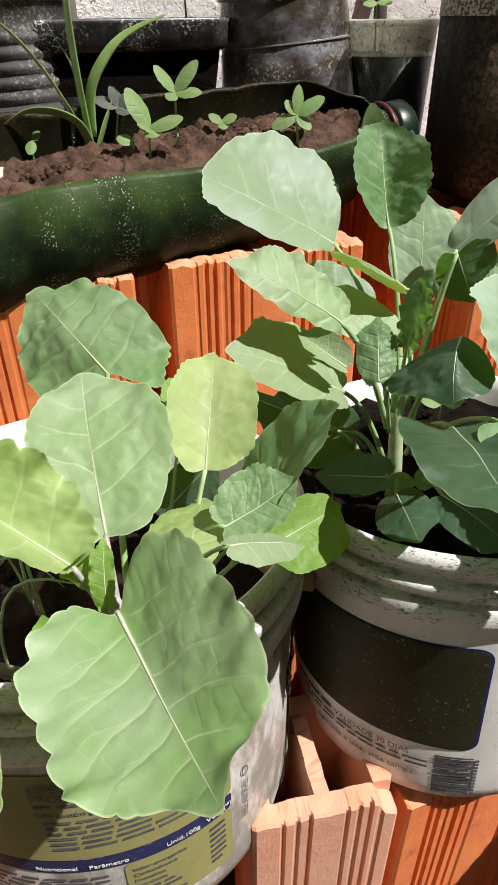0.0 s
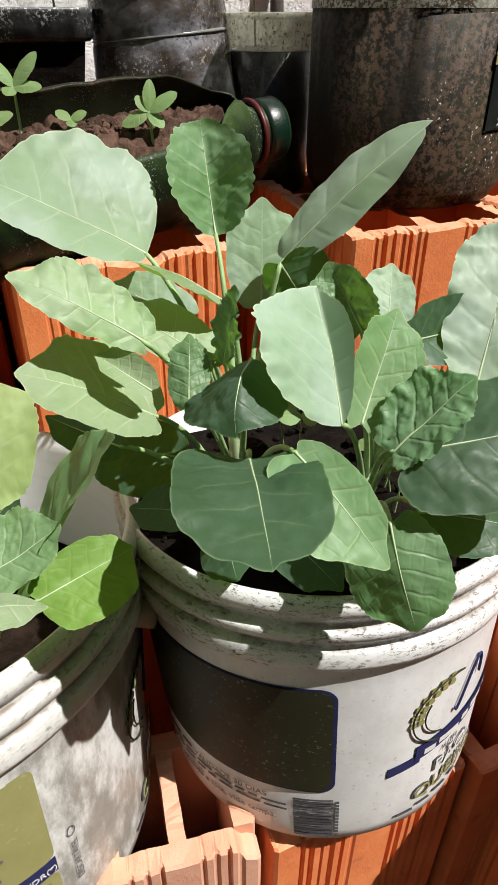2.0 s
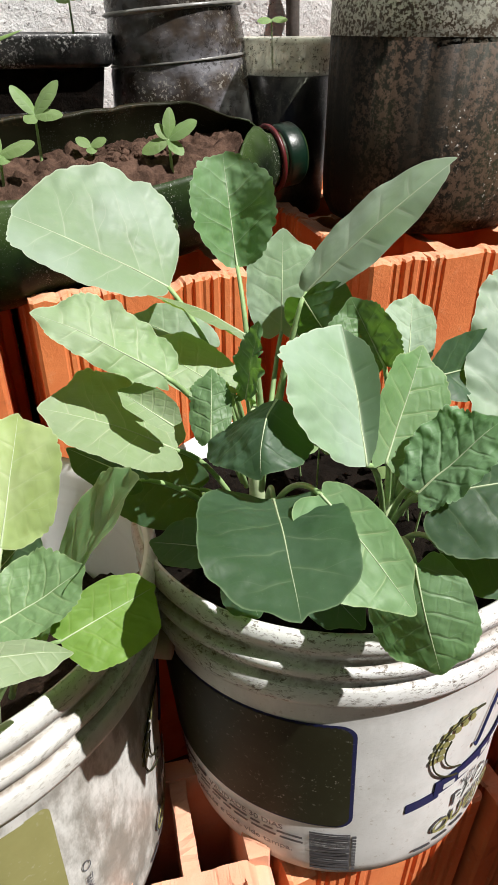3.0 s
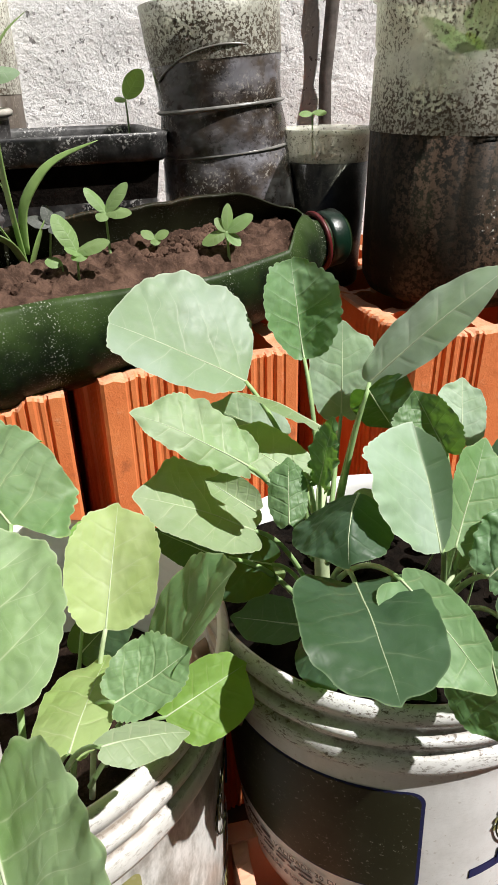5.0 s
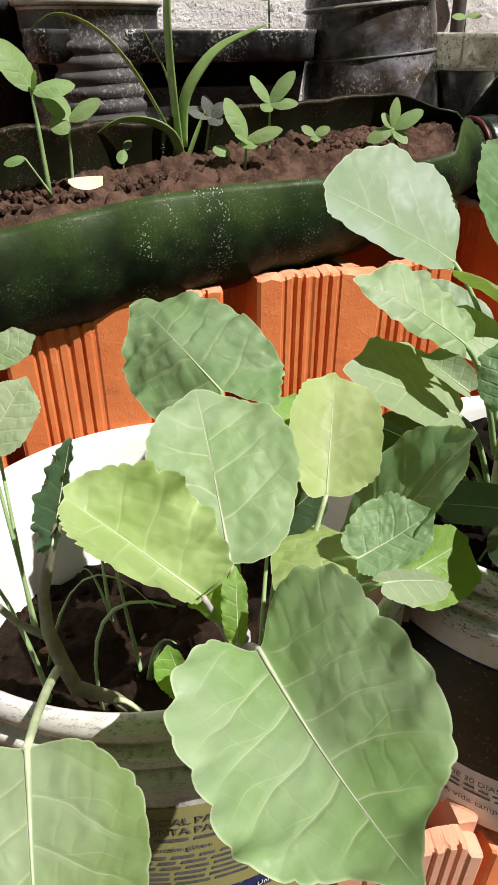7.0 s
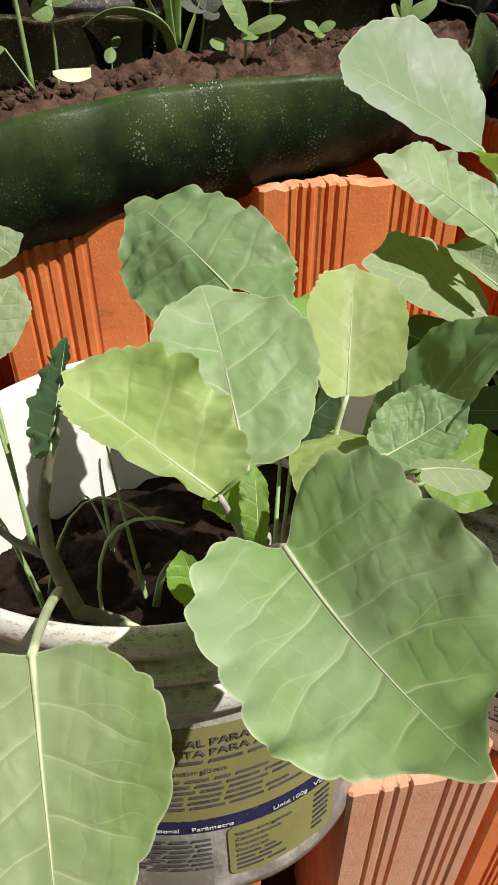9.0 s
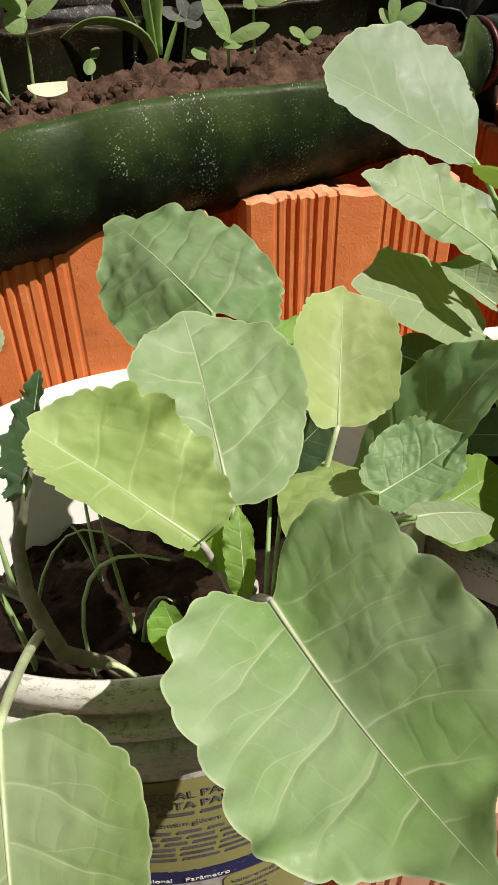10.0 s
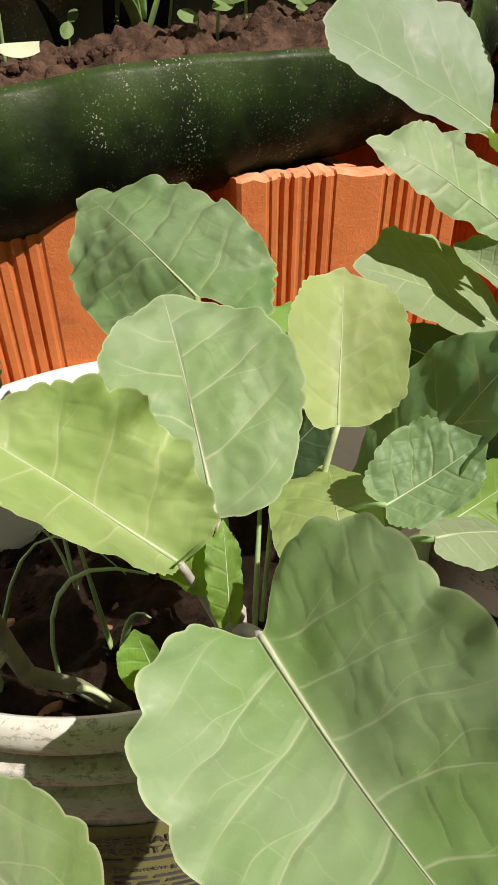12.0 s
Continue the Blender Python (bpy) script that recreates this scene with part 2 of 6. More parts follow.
CRISP_LEAF = leaf_material("crinkled_kale_leaf", (0.085, 0.18, 0.06), (0.19, 0.295, 0.165), (0.360, 0.460, 0.290), (0.242, 0.484, 0.044), 0.6, 0.26, 4.6, 0.05, 1.5, 1.6)
# darker green copy: shade on inner, low and front leaves put into the colour
SHADED_LEAF = leaf_material("shaded_green_kale_leaf", (0.034, 0.078, 0.034), (0.072, 0.125, 0.082), (0.2, 0.29, 0.15), (0.18, 0.40, 0.03), 0.55, 0.28, 4.6, 0.03, 0.7)
SEED_LEAF = leaf_material("seedling_leaf", (0.165, 0.275, 0.080), (0.31, 0.42, 0.225), (0.36, 0.48, 0.25), (0.30, 0.50, 0.07), 0.5, 0.33, 5.0)
PURPLE_LEAF = leaf_material("dusky_seedling_leaf", (0.06, 0.07, 0.06), (0.16, 0.17, 0.15), (0.30, 0.30, 0.26), (0.12, 0.16, 0.07), 0.5, 0.25, 5.0)
STALK = plain_material("green_stalk", (0.27, 0.40, 0.17), 0.5, 0.2, 90)
PALE_STALK = plain_material("pale_stalk", (0.42, 0.50, 0.30), 0.5, 0.2, 90)
RIB = plain_material("pale_mauve_midrib", (0.43, 0.475, 0.335), 0.5, 0.2, 90)
MAUVE_STALK = plain_material("mauve_stalk", (0.40, 0.37, 0.36), 0.5, 0.2, 90)
LUG = plain_material("stained_plastic", (0.33, 0.235, 0.16), 0.6, 0.25, 80)
BROWN_STEM = plain_material("woody_stem", (0.20, 0.20, 0.13), 0.7, 0.3, 90)


# ---- mesh tools ----
def part(name, bm, material, parent=None, label="", smooth=True):
    data = bpy.data.meshes.new(name)
    bmesh.ops.recalc_face_normals(bm, faces=bm.faces)
    bm.to_mesh(data)
    bm.free()
    data.materials.append(material)
    data.polygons.foreach_set("use_smooth", [smooth] * len(data.polygons))
    ob = new(name, data)
    if parent is not None:
        ob.parent = parent
    if label:
        tagged(ob, label=label)
    return ob


def empty(name, place=(0, 0, 0), turn=0.0):
    ob = new(name)
    ob.matrix_world = pose(*place, 0, 0, turn)
    ob.empty_display_size = 0.02
    return ob


def lathe(profile, segments=72, bm=None, wobble=0.0):
    bm = bm or bmesh.new()
    rings = []
    for r, z in profile:
        if r < 1e-6:
            rings.append([bm.verts.new((0, 0, z))])
        else:
            ring = []
            for k in range(segments):
                a = math.tau * k / segments
                d = r + (wobble * noise.noise((math.cos(a) * 2, math.sin(a) * 2, z * 30)) if wobble else 0)
                ring.append(bm.verts.new((d * math.cos(a), d * math.sin(a), z)))
            rings.append(ring)
    for a, b in zip(rings, rings[1:]):
        for k in range(segments):
            j = (k + 1) % segments
            if len(a) == 1 and len(b) == 1:
                continue
            if len(a) == 1:
                bm.faces.new((a[0], b[j], b[k]))
            elif len(b) == 1:
                bm.faces.new((a[k], a[j], b[0]))
            else:
                bm.faces.new((a[k], a[j], b[j], b[k]))
    return bm


def tube(points, radii, sides=8, bm=None, flat=1.0):
    """A round stalk along points, with a radius at each."""
    bm = bm or bmesh.new()
    pts = [Vector(p) for p in points]
    up = Vector((0.13, 0.21, 0.97))
    rings = []
    for i, p in enumerate(pts):
        d = (pts[min(i + 1, len(pts) - 1)] - pts[max(i - 1, 0)]).normalized()
        a = d.cross(up).normalized()
        b = a.cross(d)
        up = b
        r = radii[i] if isinstance(radii, (list, tuple)) else radii
        rings.append([bm.verts.new(p + a * r * math.cos(math.tau * k / sides) + b * r * flat * math.sin(math.tau * k / sides)) for k in range(sides)])
    for a, b in zip(rings, rings[1:]):
        for k in range(sides):
            bm.faces.new((a[k], a[(k + 1) % sides], b[(k + 1) % sides], b[k]))
    bm.faces.new(rings[0][::-1])
    bm.faces.new(rings[-1])
    return bm


def bend(a, b, lift, n=9, side=(0, 0, 0)):
    """Points of a curve from a to b that bows by lift upwards and by side."""
    a, b = Vector(a), Vector(b)
    c = (a + b) / 2 + Vector((0, 0, lift)) * 2 + Vector(side) * 2
    return [a * (1 - t) ** 2 + c * 2 * t * (1 - t) + b * t * t for t in (k / (n - 1) for k in range(n))]


def box(bm, lo, hi):
    vs = [bm.verts.new((x, y, z)) for z in (lo[2], hi[2]) for y in (lo[1], hi[1]) for x in (lo[0], hi[0])]
    for f in ((0, 2, 3, 1), (4, 5, 7, 6), (0, 1, 5, 4), (1, 3, 7, 5), (3, 2, 6, 7), (2, 0, 4, 6)):
        bm.faces.new([vs[k] for k in f])
    return vs


def vein_run(u, v, side, veins):
    """Counts the side veins: whole and a half at each vein, from the stalk to the tip. v: distance from the midrib, in leaf lengths."""
    return (u - 0.50 * v - 0.25 * v * v) * veins + 0.45 * side


def blade(base, tip, left, right, sag=0.0, sway=0.0, back=0.12, teeth=0.02, wave=0.02, pucker=0.02, full=(2.1, 2.8), wide=None, seed=0, around=148, rings=24, lobes=1.0, veins=4.6, curl=0.0, twist=0.0, count=None, level=0.75):
    """A leaf blade: midrib from base to tip, half-blades that reach left and right. sag bows the midrib along the leaf's normal, sway sideways;
    back draws the shoulders behind the base; wide: where along the midrib each half is widest; full: how square base and tip are;
    curl rolls the rims up or down; twist and level flatten the fold towards the tip."""
    B, T, L, R = (Vector(p) for p in (base, tip, left, right))
    axis = T - B
    long = axis.length
    pair = lambda q: q if isinstance(q, tuple) else (q, q)
    backs, curls, twists = pair(back), pair(curl), pair(twist)
    rng = random.Random(seed)
    ph = [rng.uniform(0, 6.28) for _ in range(10)]
    number = [(count or rng.uniform(10, 13)) * 1.45 for _ in range(2)]
    normal = axis.cross(R - L).normalized()
    if normal.z < 0 and abs(normal.z) > 0.15:
        normal = -normal
    cross = axis.normalized().cross(normal)
    C = (B + T) / 2 + normal * sag * long * 2 + cross * sway * long * 2

    def mid(t):
        return B * (1 - t) ** 2 + C * 2 * t * (1 - t) + T * t * t

    halves = []
    for h, P in enumerate((L, R)):
        at = (P - B).dot(axis) / long ** 2
        ac = wide[h] if wide else min(0.55, max(0.36, at))
        S = P - mid(min(1.0, max(0.0, at)))
        S -= axis * (S.dot(axis) / long ** 2)
        n = full[1] if at > ac else full[0]
        f = min(0.9, abs(at - ac) / ((1 - ac) if at > ac else (ac + backs[h])))
        halves.append((ac, S / max(0.62, (1 - f ** n) ** (1 / n))))
    E = (halves[1][1] - halves[0][1])
    E = (E - axis * (E.dot(axis) / long ** 2)).normalized()
    N = axis.cross(E).normalized()
    if N.dot(normal) < 0:
        N = -N
    sides = []
    for h, (ac, S) in enumerate(halves):
        w = max(0.15 * S.length, abs(S.dot(E)))
        sides.append((ac, w, S.dot(N) / w))

    def rim(k):
        """Place (s, w, half) on the outline: k runs from the stalk along one half to the tip and back along the other."""
        h = 0 if k <= 0.5 else 1
        th = math.pi * (k * 2 if h == 0 else 2 - k * 2)
        ac, W, _ = sides[h]
        c, sn = math.cos(th), max(0.0, math.sin(th))
        n = full[0] if c > 0 else full[1]
        x = ac - (ac + backs[h]) * c ** (2 / n) if c > 0 else ac + (1 - ac) * (-c) ** (2 / n)
        y = sn ** (2 / n)
        x += backs[h] * math.exp(-(y / 0.26) ** 2)
        saw = th / math.pi * number[h] + ph[h] + 0.22 * math.sin(th * 5 + ph[2]) + 0.10 * math.sin(th * 11 + ph[5])
        f = saw % 1.0
        tooth = math.sin(math.pi * f) ** 0.6 - 0.72 if f < 0.5 else math.sin(math.pi * f) ** 0.9 - 0.68
        tooth *= (0.45 + 0.75 * abs(math.sin(th * 2.3 + ph[6])) + 0.3 * math.sin(th * 9 + ph[7])) * min(1.0, sn * 1.4)
        lobe = math.sin(th * 5 + ph[4 + h]) * 0.5 + math.sin(th * 8.3 + ph[6 + h]) * 0.4
        grow = 1 + 0.034 * lobes * lobe * min(1.0, sn * 1.7)
        push = teeth * 2.4 * tooth
        heart = 0.42
        return heart + (x - heart) * (grow + push), y * W * (grow + push), h

    bm = bmesh.new()
    uv = bm.loops.layers.uv.new("UVMap")
    uv2 = bm.loops.layers.uv.new("edge")
    coords = {}

    def vert(x, w, h, r):
        ac, W, slope = sides[h]
        q = abs(w)
        soft = 0.16 * W
        fold = (math.sqrt(q * q + soft * soft) - soft) * W / (math.sqrt(W * W + soft * soft) - soft)
        turn = max(-0.6, min(1.6, 1 - twists[h] * (x - ac))) * (1 - level * max(0.0, min(1.0, (x - 0.55) / 0.5)) ** 2)
        sign = -1 if h == 0 else 1
        dx, dw = 0.040 * noise.noise((x * 3.1 + ph[0], sign * q / long * 3.1, ph[1])) + 0.016 * noise.noise((x * 9 + ph[2], sign * q / long * 9, ph[6])), 0.030 * noise.noise((x * 3.3 + ph[3], sign * q / long * 3.3, ph[4]))
        u, v = x + dx, max(0.0, q / long + dw * min(1.0, q / long * 6))
        run = vein_run(u, v, h, veins)
        d = abs(run % 1.0 - 0.5) * 2
        near = min(1.0, q / (0.18 * W))
        edge = max(0.0, (r - 0.62) / 0.38)
        z = fold * slope * turn + curls[h] * W * (q / W) ** 2
        z += pucker * W * 0.20 * ((1 - (1 - d) ** 2) - 0.6) * near * (1 - 0.6 * edge)
        big = noise.noise((x * 2.6 + ph[0], sign * q / long * 2.6 + ph[7], ph[2]))
        mid_n = noise.noise((x * 7 + ph[5], sign * q / long * 7, ph[6]))
        small = noise.noise((x * 17 + ph[8], sign * q / long * 17, ph[9]))
        z += pucker * W * (2.6 * big + 1.35 * mid_n * near + 0.55 * small * near)
        z += wave * W * edge ** 1.6 * min(1.0, q / (0.4 * W)) * (math.sin(x * 11 + ph[1] + h * 2) + 0.9 * math.sin(x * 23 + ph[3] + h) + 0.6 * math.sin(x * 41 + ph[8] + 2 * h) + 0.7 * mid_n)
        p = mid(x) + cross_dir * sign * q + N * z
        out = bm.verts.new(p)
        coords[out] = ((u, 0.5 + 0.5 * sign * v), (r, 0.0))
        return out

    cross_dir = E
    line = [rim(k / around) for k in range(around)]
    grid = []
    for i in range(1, rings + 1):
        r = (i / rings) ** 0.86
        grid.append([vert(0.42 + (x - 0.42) * r, w * r, h, r) for x, w, h in line])
    centre = vert(0.42, 0.0, 0, 0.0)
    faces = [bm.faces.new((centre, grid[0][k], grid[0][(k + 1) % around])) for k in range(around)]
    for a, b in zip(grid, grid[1:]):
        for k in range(around):
            j = (k + 1) % around
            faces.append(bm.faces.new((a[k], b[k], b[j], a[j])))
    for f in faces:
        for loop in f.loops:
            loop[uv].uv, loop[uv2].uv = coords[loop.vert]
    bmesh.ops.recalc_face_normals(bm, faces=bm.faces)
    half = around // 2
    spine = [grid[i][0].co.copy() for i in range(rings - 1, -1, -1)] + [centre.co.copy()] + [grid[i][half].co.copy() for i in range(0, int(rings * 0.93))]
    return bm, spine[::2]


def smooth_sheet(name, bm, material, parent, label=""):
    data = bpy.data.meshes.new(name)
    bm.to_mesh(data)
    bm.free()
    data.materials.append(material)
    data.polygons.foreach_set("use_smooth", [True] * len(data.polygons))
    ob = new(name, data)
    ob.parent = parent
    if label:
        tagged(ob, label=label)
    return ob


LEAF_COUNT = [0]


def leaf(plant, material, base, tip, left, right, root, lift=0.006, thick=0.0013, stalk=None, label="", side=(0, 0, 0), rib_size=0.28, rib_material=None, **shape):
    LEAF_COUNT[0] += 1
    bm, rib = blade(base, tip, left, right, seed=LEAF_COUNT[0], **shape)
    ob = smooth_sheet("leaf", bm, material, plant, label)
    n = len(rib)
    part("midrib", tube(rib, [thick * rib_size * (1 - 0.95 * k / n) ** 1.2 for k in range(n)], 8), rib_material or PALE_STALK, ob)
    if root is not None:
        part("stalk", tube(bend(root, Vector(base) + (Vector(rib[1]) - Vector(base)) * 0.4, lift, 11, side), [thick * (0.86 - 0.034 * k) for k in range(11)], 8), stalk or STALK, ob)
    return ob


# ---- ground and wall ----
TURN = 20.0  # the yard wall and the brick rows run at this angle
ALONG = Vector((math.cos(radians(TURN)), math.sin(radians(TURN)), 0))
INTO = Vector((-ALONG.y, ALONG.x, 0))


def ground():
    bm = bmesh.new()
    bmesh.ops.create_grid(bm, x_segments=40, y_segments=40, size=40)
    for v in bm.verts:
        v.co.z = -0.075 + 0.004 * noise.noise(v.co * 0.7)
    return tagged(part("ground", bm, plain_material("bare_earth_yard", (0.085, 0.063, 0.046), 0.95, 0.3, 9, 0.004), None), "bare packed earth of a small yard", "ground", kind="structure")


def stucco_material():
    n = Net("rough_white_stucco")
    a, b, c = n.noise(140, 6, 0.7), n.noise(420, 4, 0.7), n.noise(9, 4)
    col = n.mix(n.steps(c, 0.3, 0.7), (0.88, 0.87, 0.86), (0.94, 0.93, 0.92))
    pits = n.steps(n.noise(190, 4, 0.65), 0.60, 0.65)
    col = n.mix(n.math("MULTIPLY", pits, 0.75), col, (0.10, 0.09, 0.085))
    return n.done(col, 0.95, n.bump(b, 0.6, 0.0022, n.bump(a, 0.9, 0.0055)))


def yard_wall():
    bm = bmesh.new()
    nx, nz = 170, 110
    grid = []
    for k in range(nz + 1):
        z = -0.08 + 1.3 * (k / nz)
        line = []
        for i in range(nx + 1):
            x = -0.9 + 1.9 * i / nx
            d = 0.004 * noise.noise((x * 45, z * 45, 1.0)) + 0.0025 * noise.noise((x * 110, z * 110, 7.0))
            line.append(bm.verts.new((x, d, z)))
        grid.append(line)
    for a, b in zip(grid, grid[1:]):
        for i in range(nx):
            bm.faces.new((a[i], a[i + 1], b[i + 1], b[i]))
    rear = [bm.verts.new((x, 0.14, z)) for x, z in ((-0.9, -0.08), (1.0, -0.08), (1.0, 1.22), (-0.9, 1.22))]
    bm.faces.new(rear)
    for (p, q), edge in zip(((0, 1), (1, 2), (2, 3), (3, 0)), (grid[0], [g[-1] for g in grid], grid[-1][::-1], [g[0] for g in grid][::-1])):
        bm.faces.new([rear[q], rear[p], *edge])
    ob = part("wall_north", bm, stucco_material(), None, smooth=True)
    ob.matrix_world = pose(0.0, 0.555, 0, 0, 0, TURN)
    return tagged(ob, "rough white stuccoed yard wall in full sun", "wall", kind="structure")


def plain_wall(name, place, turn, long):
    """Unseen walls added behind and beside the camera: they close the yard and cut sky light."""
    bm = bmesh.new()
    box(bm, (-long / 2, 0, -0.08), (long / 2, 0.14, 1.4))
    ob = part(name, bm, PLASTER, None, smooth=False)
    ob.matrix_world = pose(*place, 0, 0, turn)
    return tagged(ob, "unseen plain grey plastered wall added round the yard", "wall", kind="structure")


PLASTER = plain_material("grey_plaster", (0.20, 0.205, 0.185), 0.95, 0.2, 12, 0.003)
ground()
yard_wall()
plain_wall("wall_south", (0.560, -0.838, 0), TURN + 180, 2.18)
plain_wall("wall_east", (1.179, 0.239, 0), TURN - 90, 1.70)
plain_wall("wall_west", (-0.607, -0.411, 0), TURN + 90, 1.70)


# ---- hollow clay bricks ----
def groove_line(w, depth=0.0014):
    """Points (x, inset) along a ribbed brick face of width w."""
    pts = [(0, 0.0012), (0.0015, 0)]
    pitch = 0.0043
    for lo, hi in ((0.010, w * 0.42), (w * 0.60, w - 0.006)):
        n = max(2, int((hi - lo) / pitch))
        for k in range(n):
            x = lo + (hi - lo) * (k + 0.5) / n + 0.0005 * math.sin(k * 7.3 + w * 900)
            d, g = depth * (1 + 0.4 * math.sin(k * 4.1 + w * 500)), 0.0003 * math.sin(k * 2.7)
            pts += [(x - 0.0013 - g, 0), (x - 0.0005, d), (x + 0.0005, d), (x + 0.0013 + g, 0)]
    return pts + [(w - 0.0015, 0), (w, 0.0012)]


def ribbed_wall(bm, origin, direction, inward, w, t, z0, z1, seed, chip=None):
    """An upright slab with a grooved outer face and a rough, broken top edge."""
    line = groove_line(w)
    fine = []
    for (xa, da), (xb, db) in zip(line, line[1:]):
        fine.append((xa, da))
        if xb - xa > 0.004:
            fine.append(((xa + xb) / 2, da))
    fine.append(line[-1])

    def top(x, d):
        p = origin + direction * x + inward * d
        h = z1 + 0.0016 * noise.noise((p.x * 160, p.y * 160, seed)) + 0.0008 * noise.noise((p.x * 500, p.y * 500, seed))
        if chip:
            for cx, cw, cd in chip:
                if abs(x - cx) < cw:
                    h -= cd * (1 - (abs(x - cx) / cw) ** 3) * (0.8 + 0.4 * noise.noise((x * 300, d * 300, seed)))
        return h

    cols = []
    for x, d in fine:
        o = origin + direction * x
        a, b = o + inward * d, o + inward * t
        m = o + inward * (d + 0.0012)
        ta, tb = top(x, d), top(x, t)
        lean = 0.0006 * noise.noise((x * 80, z1 * 50, seed))
        cols.append([bm.verts.new((a.x, a.y, z0)), bm.verts.new((a.x + lean, a.y, (z0 + z1) / 2)), bm.verts.new((a.x, a.y, ta - 0.0012)), bm.verts.new((m.x, m.y, ta)), bm.verts.new((b.x, b.y, tb)), bm.verts.new((b.x, b.y, z0))])
    for a, b in zip(cols, cols[1:]):
        for k in range(6):
            bm.faces.new((a[k], b[k], b[(k + 1) % 6], a[(k + 1) % 6]))
    bm.faces.new(cols[0][::-1])
    bm.faces.new(cols[-1])


def hollow_brick(place, turn, w=0.094, d=0.14, h=0.19, seed=0, chip=None, cells=(2, 3), label="", material=None):
    bm = bmesh.new()
    X, Y, t = Vector((1, 0, 0)), Vector((0, 1, 0)), 0.009
    O = Vector((0, 0, 0))
    ribbed_wall(bm, O, X, Y, w, t, 0, h, seed + 0.3, chip)
    ribbed_wall(bm, X * w + Y * d, -X, -Y, w, t, 0, h, seed + 1.3)
    ribbed_wall(bm, X * w + Y * t, Y, -X, d - 2 * t, t, 0, h - 0.0004, seed + 2.3)
    ribbed_wall(bm, Y * (d - t), -Y, X, d - 2 * t, t, 0, h - 0.0004, seed + 3.3)
    for k in range(1, cells[0]):
        x = w * k / cells[0]
        rough_web(bm, (x - 0.0035, t), (x + 0.0035, d - t), h, seed + k, 1)
    for k in range(1, cells[1]):
        y = t + (d - 2 * t) * k / cells[1]
        for c in range(cells[0]):
            xa = t if c == 0 else w * c / cells[0] + 0.0035
            xb = w - t if c == cells[0] - 1 else w * (c + 1) / cells[0] - 0.0035
            rough_web(bm, (xa, y - 0.003), (xb, y + 0.003), h, seed + 9 + k, 0)
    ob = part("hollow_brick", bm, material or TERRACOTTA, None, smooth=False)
    ob.matrix_world = pose(*place, 0, 0, turn)
    return tagged(ob, label or "orange hollow clay brick with ribbed sides standing on end", "brick", "bricks of the planting shelf")


def rough_web(bm, lo, hi, h, seed, axis):
    n = 14
    cols = []
    for k in range(n + 1):
        f = k / n
        ends = []
        for s in (0, 1):
            x = lo[0] + (hi[0] - lo[0]) * (f if axis == 0 else s)
            y = lo[1] + (hi[1] - lo[1]) * (f if axis == 1 else s)
            z = h - 0.002 + 0.002 * noise.noise((x * 200, y * 200, seed + 5.0))
            sway = 0.0008 * noise.noise((x * 90, y * 90, seed + 8.0))
            x, y = (x, y + sway) if axis == 0 else (x + sway, y)
            ends += [bm.verts.new((x, y, 0)), bm.verts.new((x, y, z))]
        cols.append(ends)
    for a, b in zip(cols, cols[1:]):
        for p, q in ((0, 1), (1, 3), (3, 2), (2, 0)):
            bm.faces.new((a[p], a[q], b[q], b[p]))
    bm.faces.new((cols[0][0], cols[0][1], cols[0][3], cols[0][2]))
    bm.faces.new((cols[-1][0], cols[-1][1], cols[-1][3], cols[-1][2]))


# lower tier, tops at 0.118
def row_place(start, k, step, z):
    p = Vector(start) + ALONG * step * k
    return (p.x, p.y, z)


hollow_brick((0.0000, 0.1350, -0.072), TURN - 8, seed=1, h=0.204, w=0.062, d=0.056, cells=(2, 1), chip=[(0.062, 0.010, 0.012)], label="pale broken-edged hollow clay brick standing on end below the buckets", material=PALE_CLAY)
hollow_brick((0.0665, 0.152, -0.072), TURN, seed=2, h=0.1872, d=0.102, cells=(2, 2))
hollow_brick((0.160, 0.180, -0.072), TURN, seed=3, h=0.1867)
hollow_brick((-0.120, 0.096, -0.075), TURN, seed=4, h=0.174)
hollow_brick((-0.216, 0.061, -0.072), TURN, seed=5, h=0.171)
# unseen bricks added beyond the view at right; the taller one casts shade
hollow_brick((0.254, 0.215, -0.072), TURN, seed=12, h=0.190)
hollow_brick((0.218, 0.088, -0.072), TURN, seed=13, h=0.262)
# upper tier: stands on a second lower row
for k in range(-3, 4):
    hollow_brick(row_place((-0.036 + INTO.x * 0.022, 0.287 + INTO.y * 0.022, -0.072), k, 0.0985, -0.072), TURN, seed=20 + k, h=0.187)
hollow_brick((-0.036, 0.291, 0.1155), TURN, seed=7, h=0.190, w=0.098, chip=[(0.058, 0.010, 0.004)])
hollow_brick((-0.140, 0.2555, 0.1155), TURN - 2, seed=8, h=0.187, w=0.094, d=0.034, cells=(2, 1), chip=[(0.070, 0.008, 0.004)], label="broken front half of an orange hollow clay brick")
hollow_brick((-0.238, 0.222, 0.1155), TURN, seed=9, h=0.182)
hollow_brick((0.110, 0.3135, 0.1155), TURN - 3, seed=10, h=0.197, w=0.096)
hollow_brick((0.208, 0.349, 0.1155), TURN, seed=11, h=0.196)
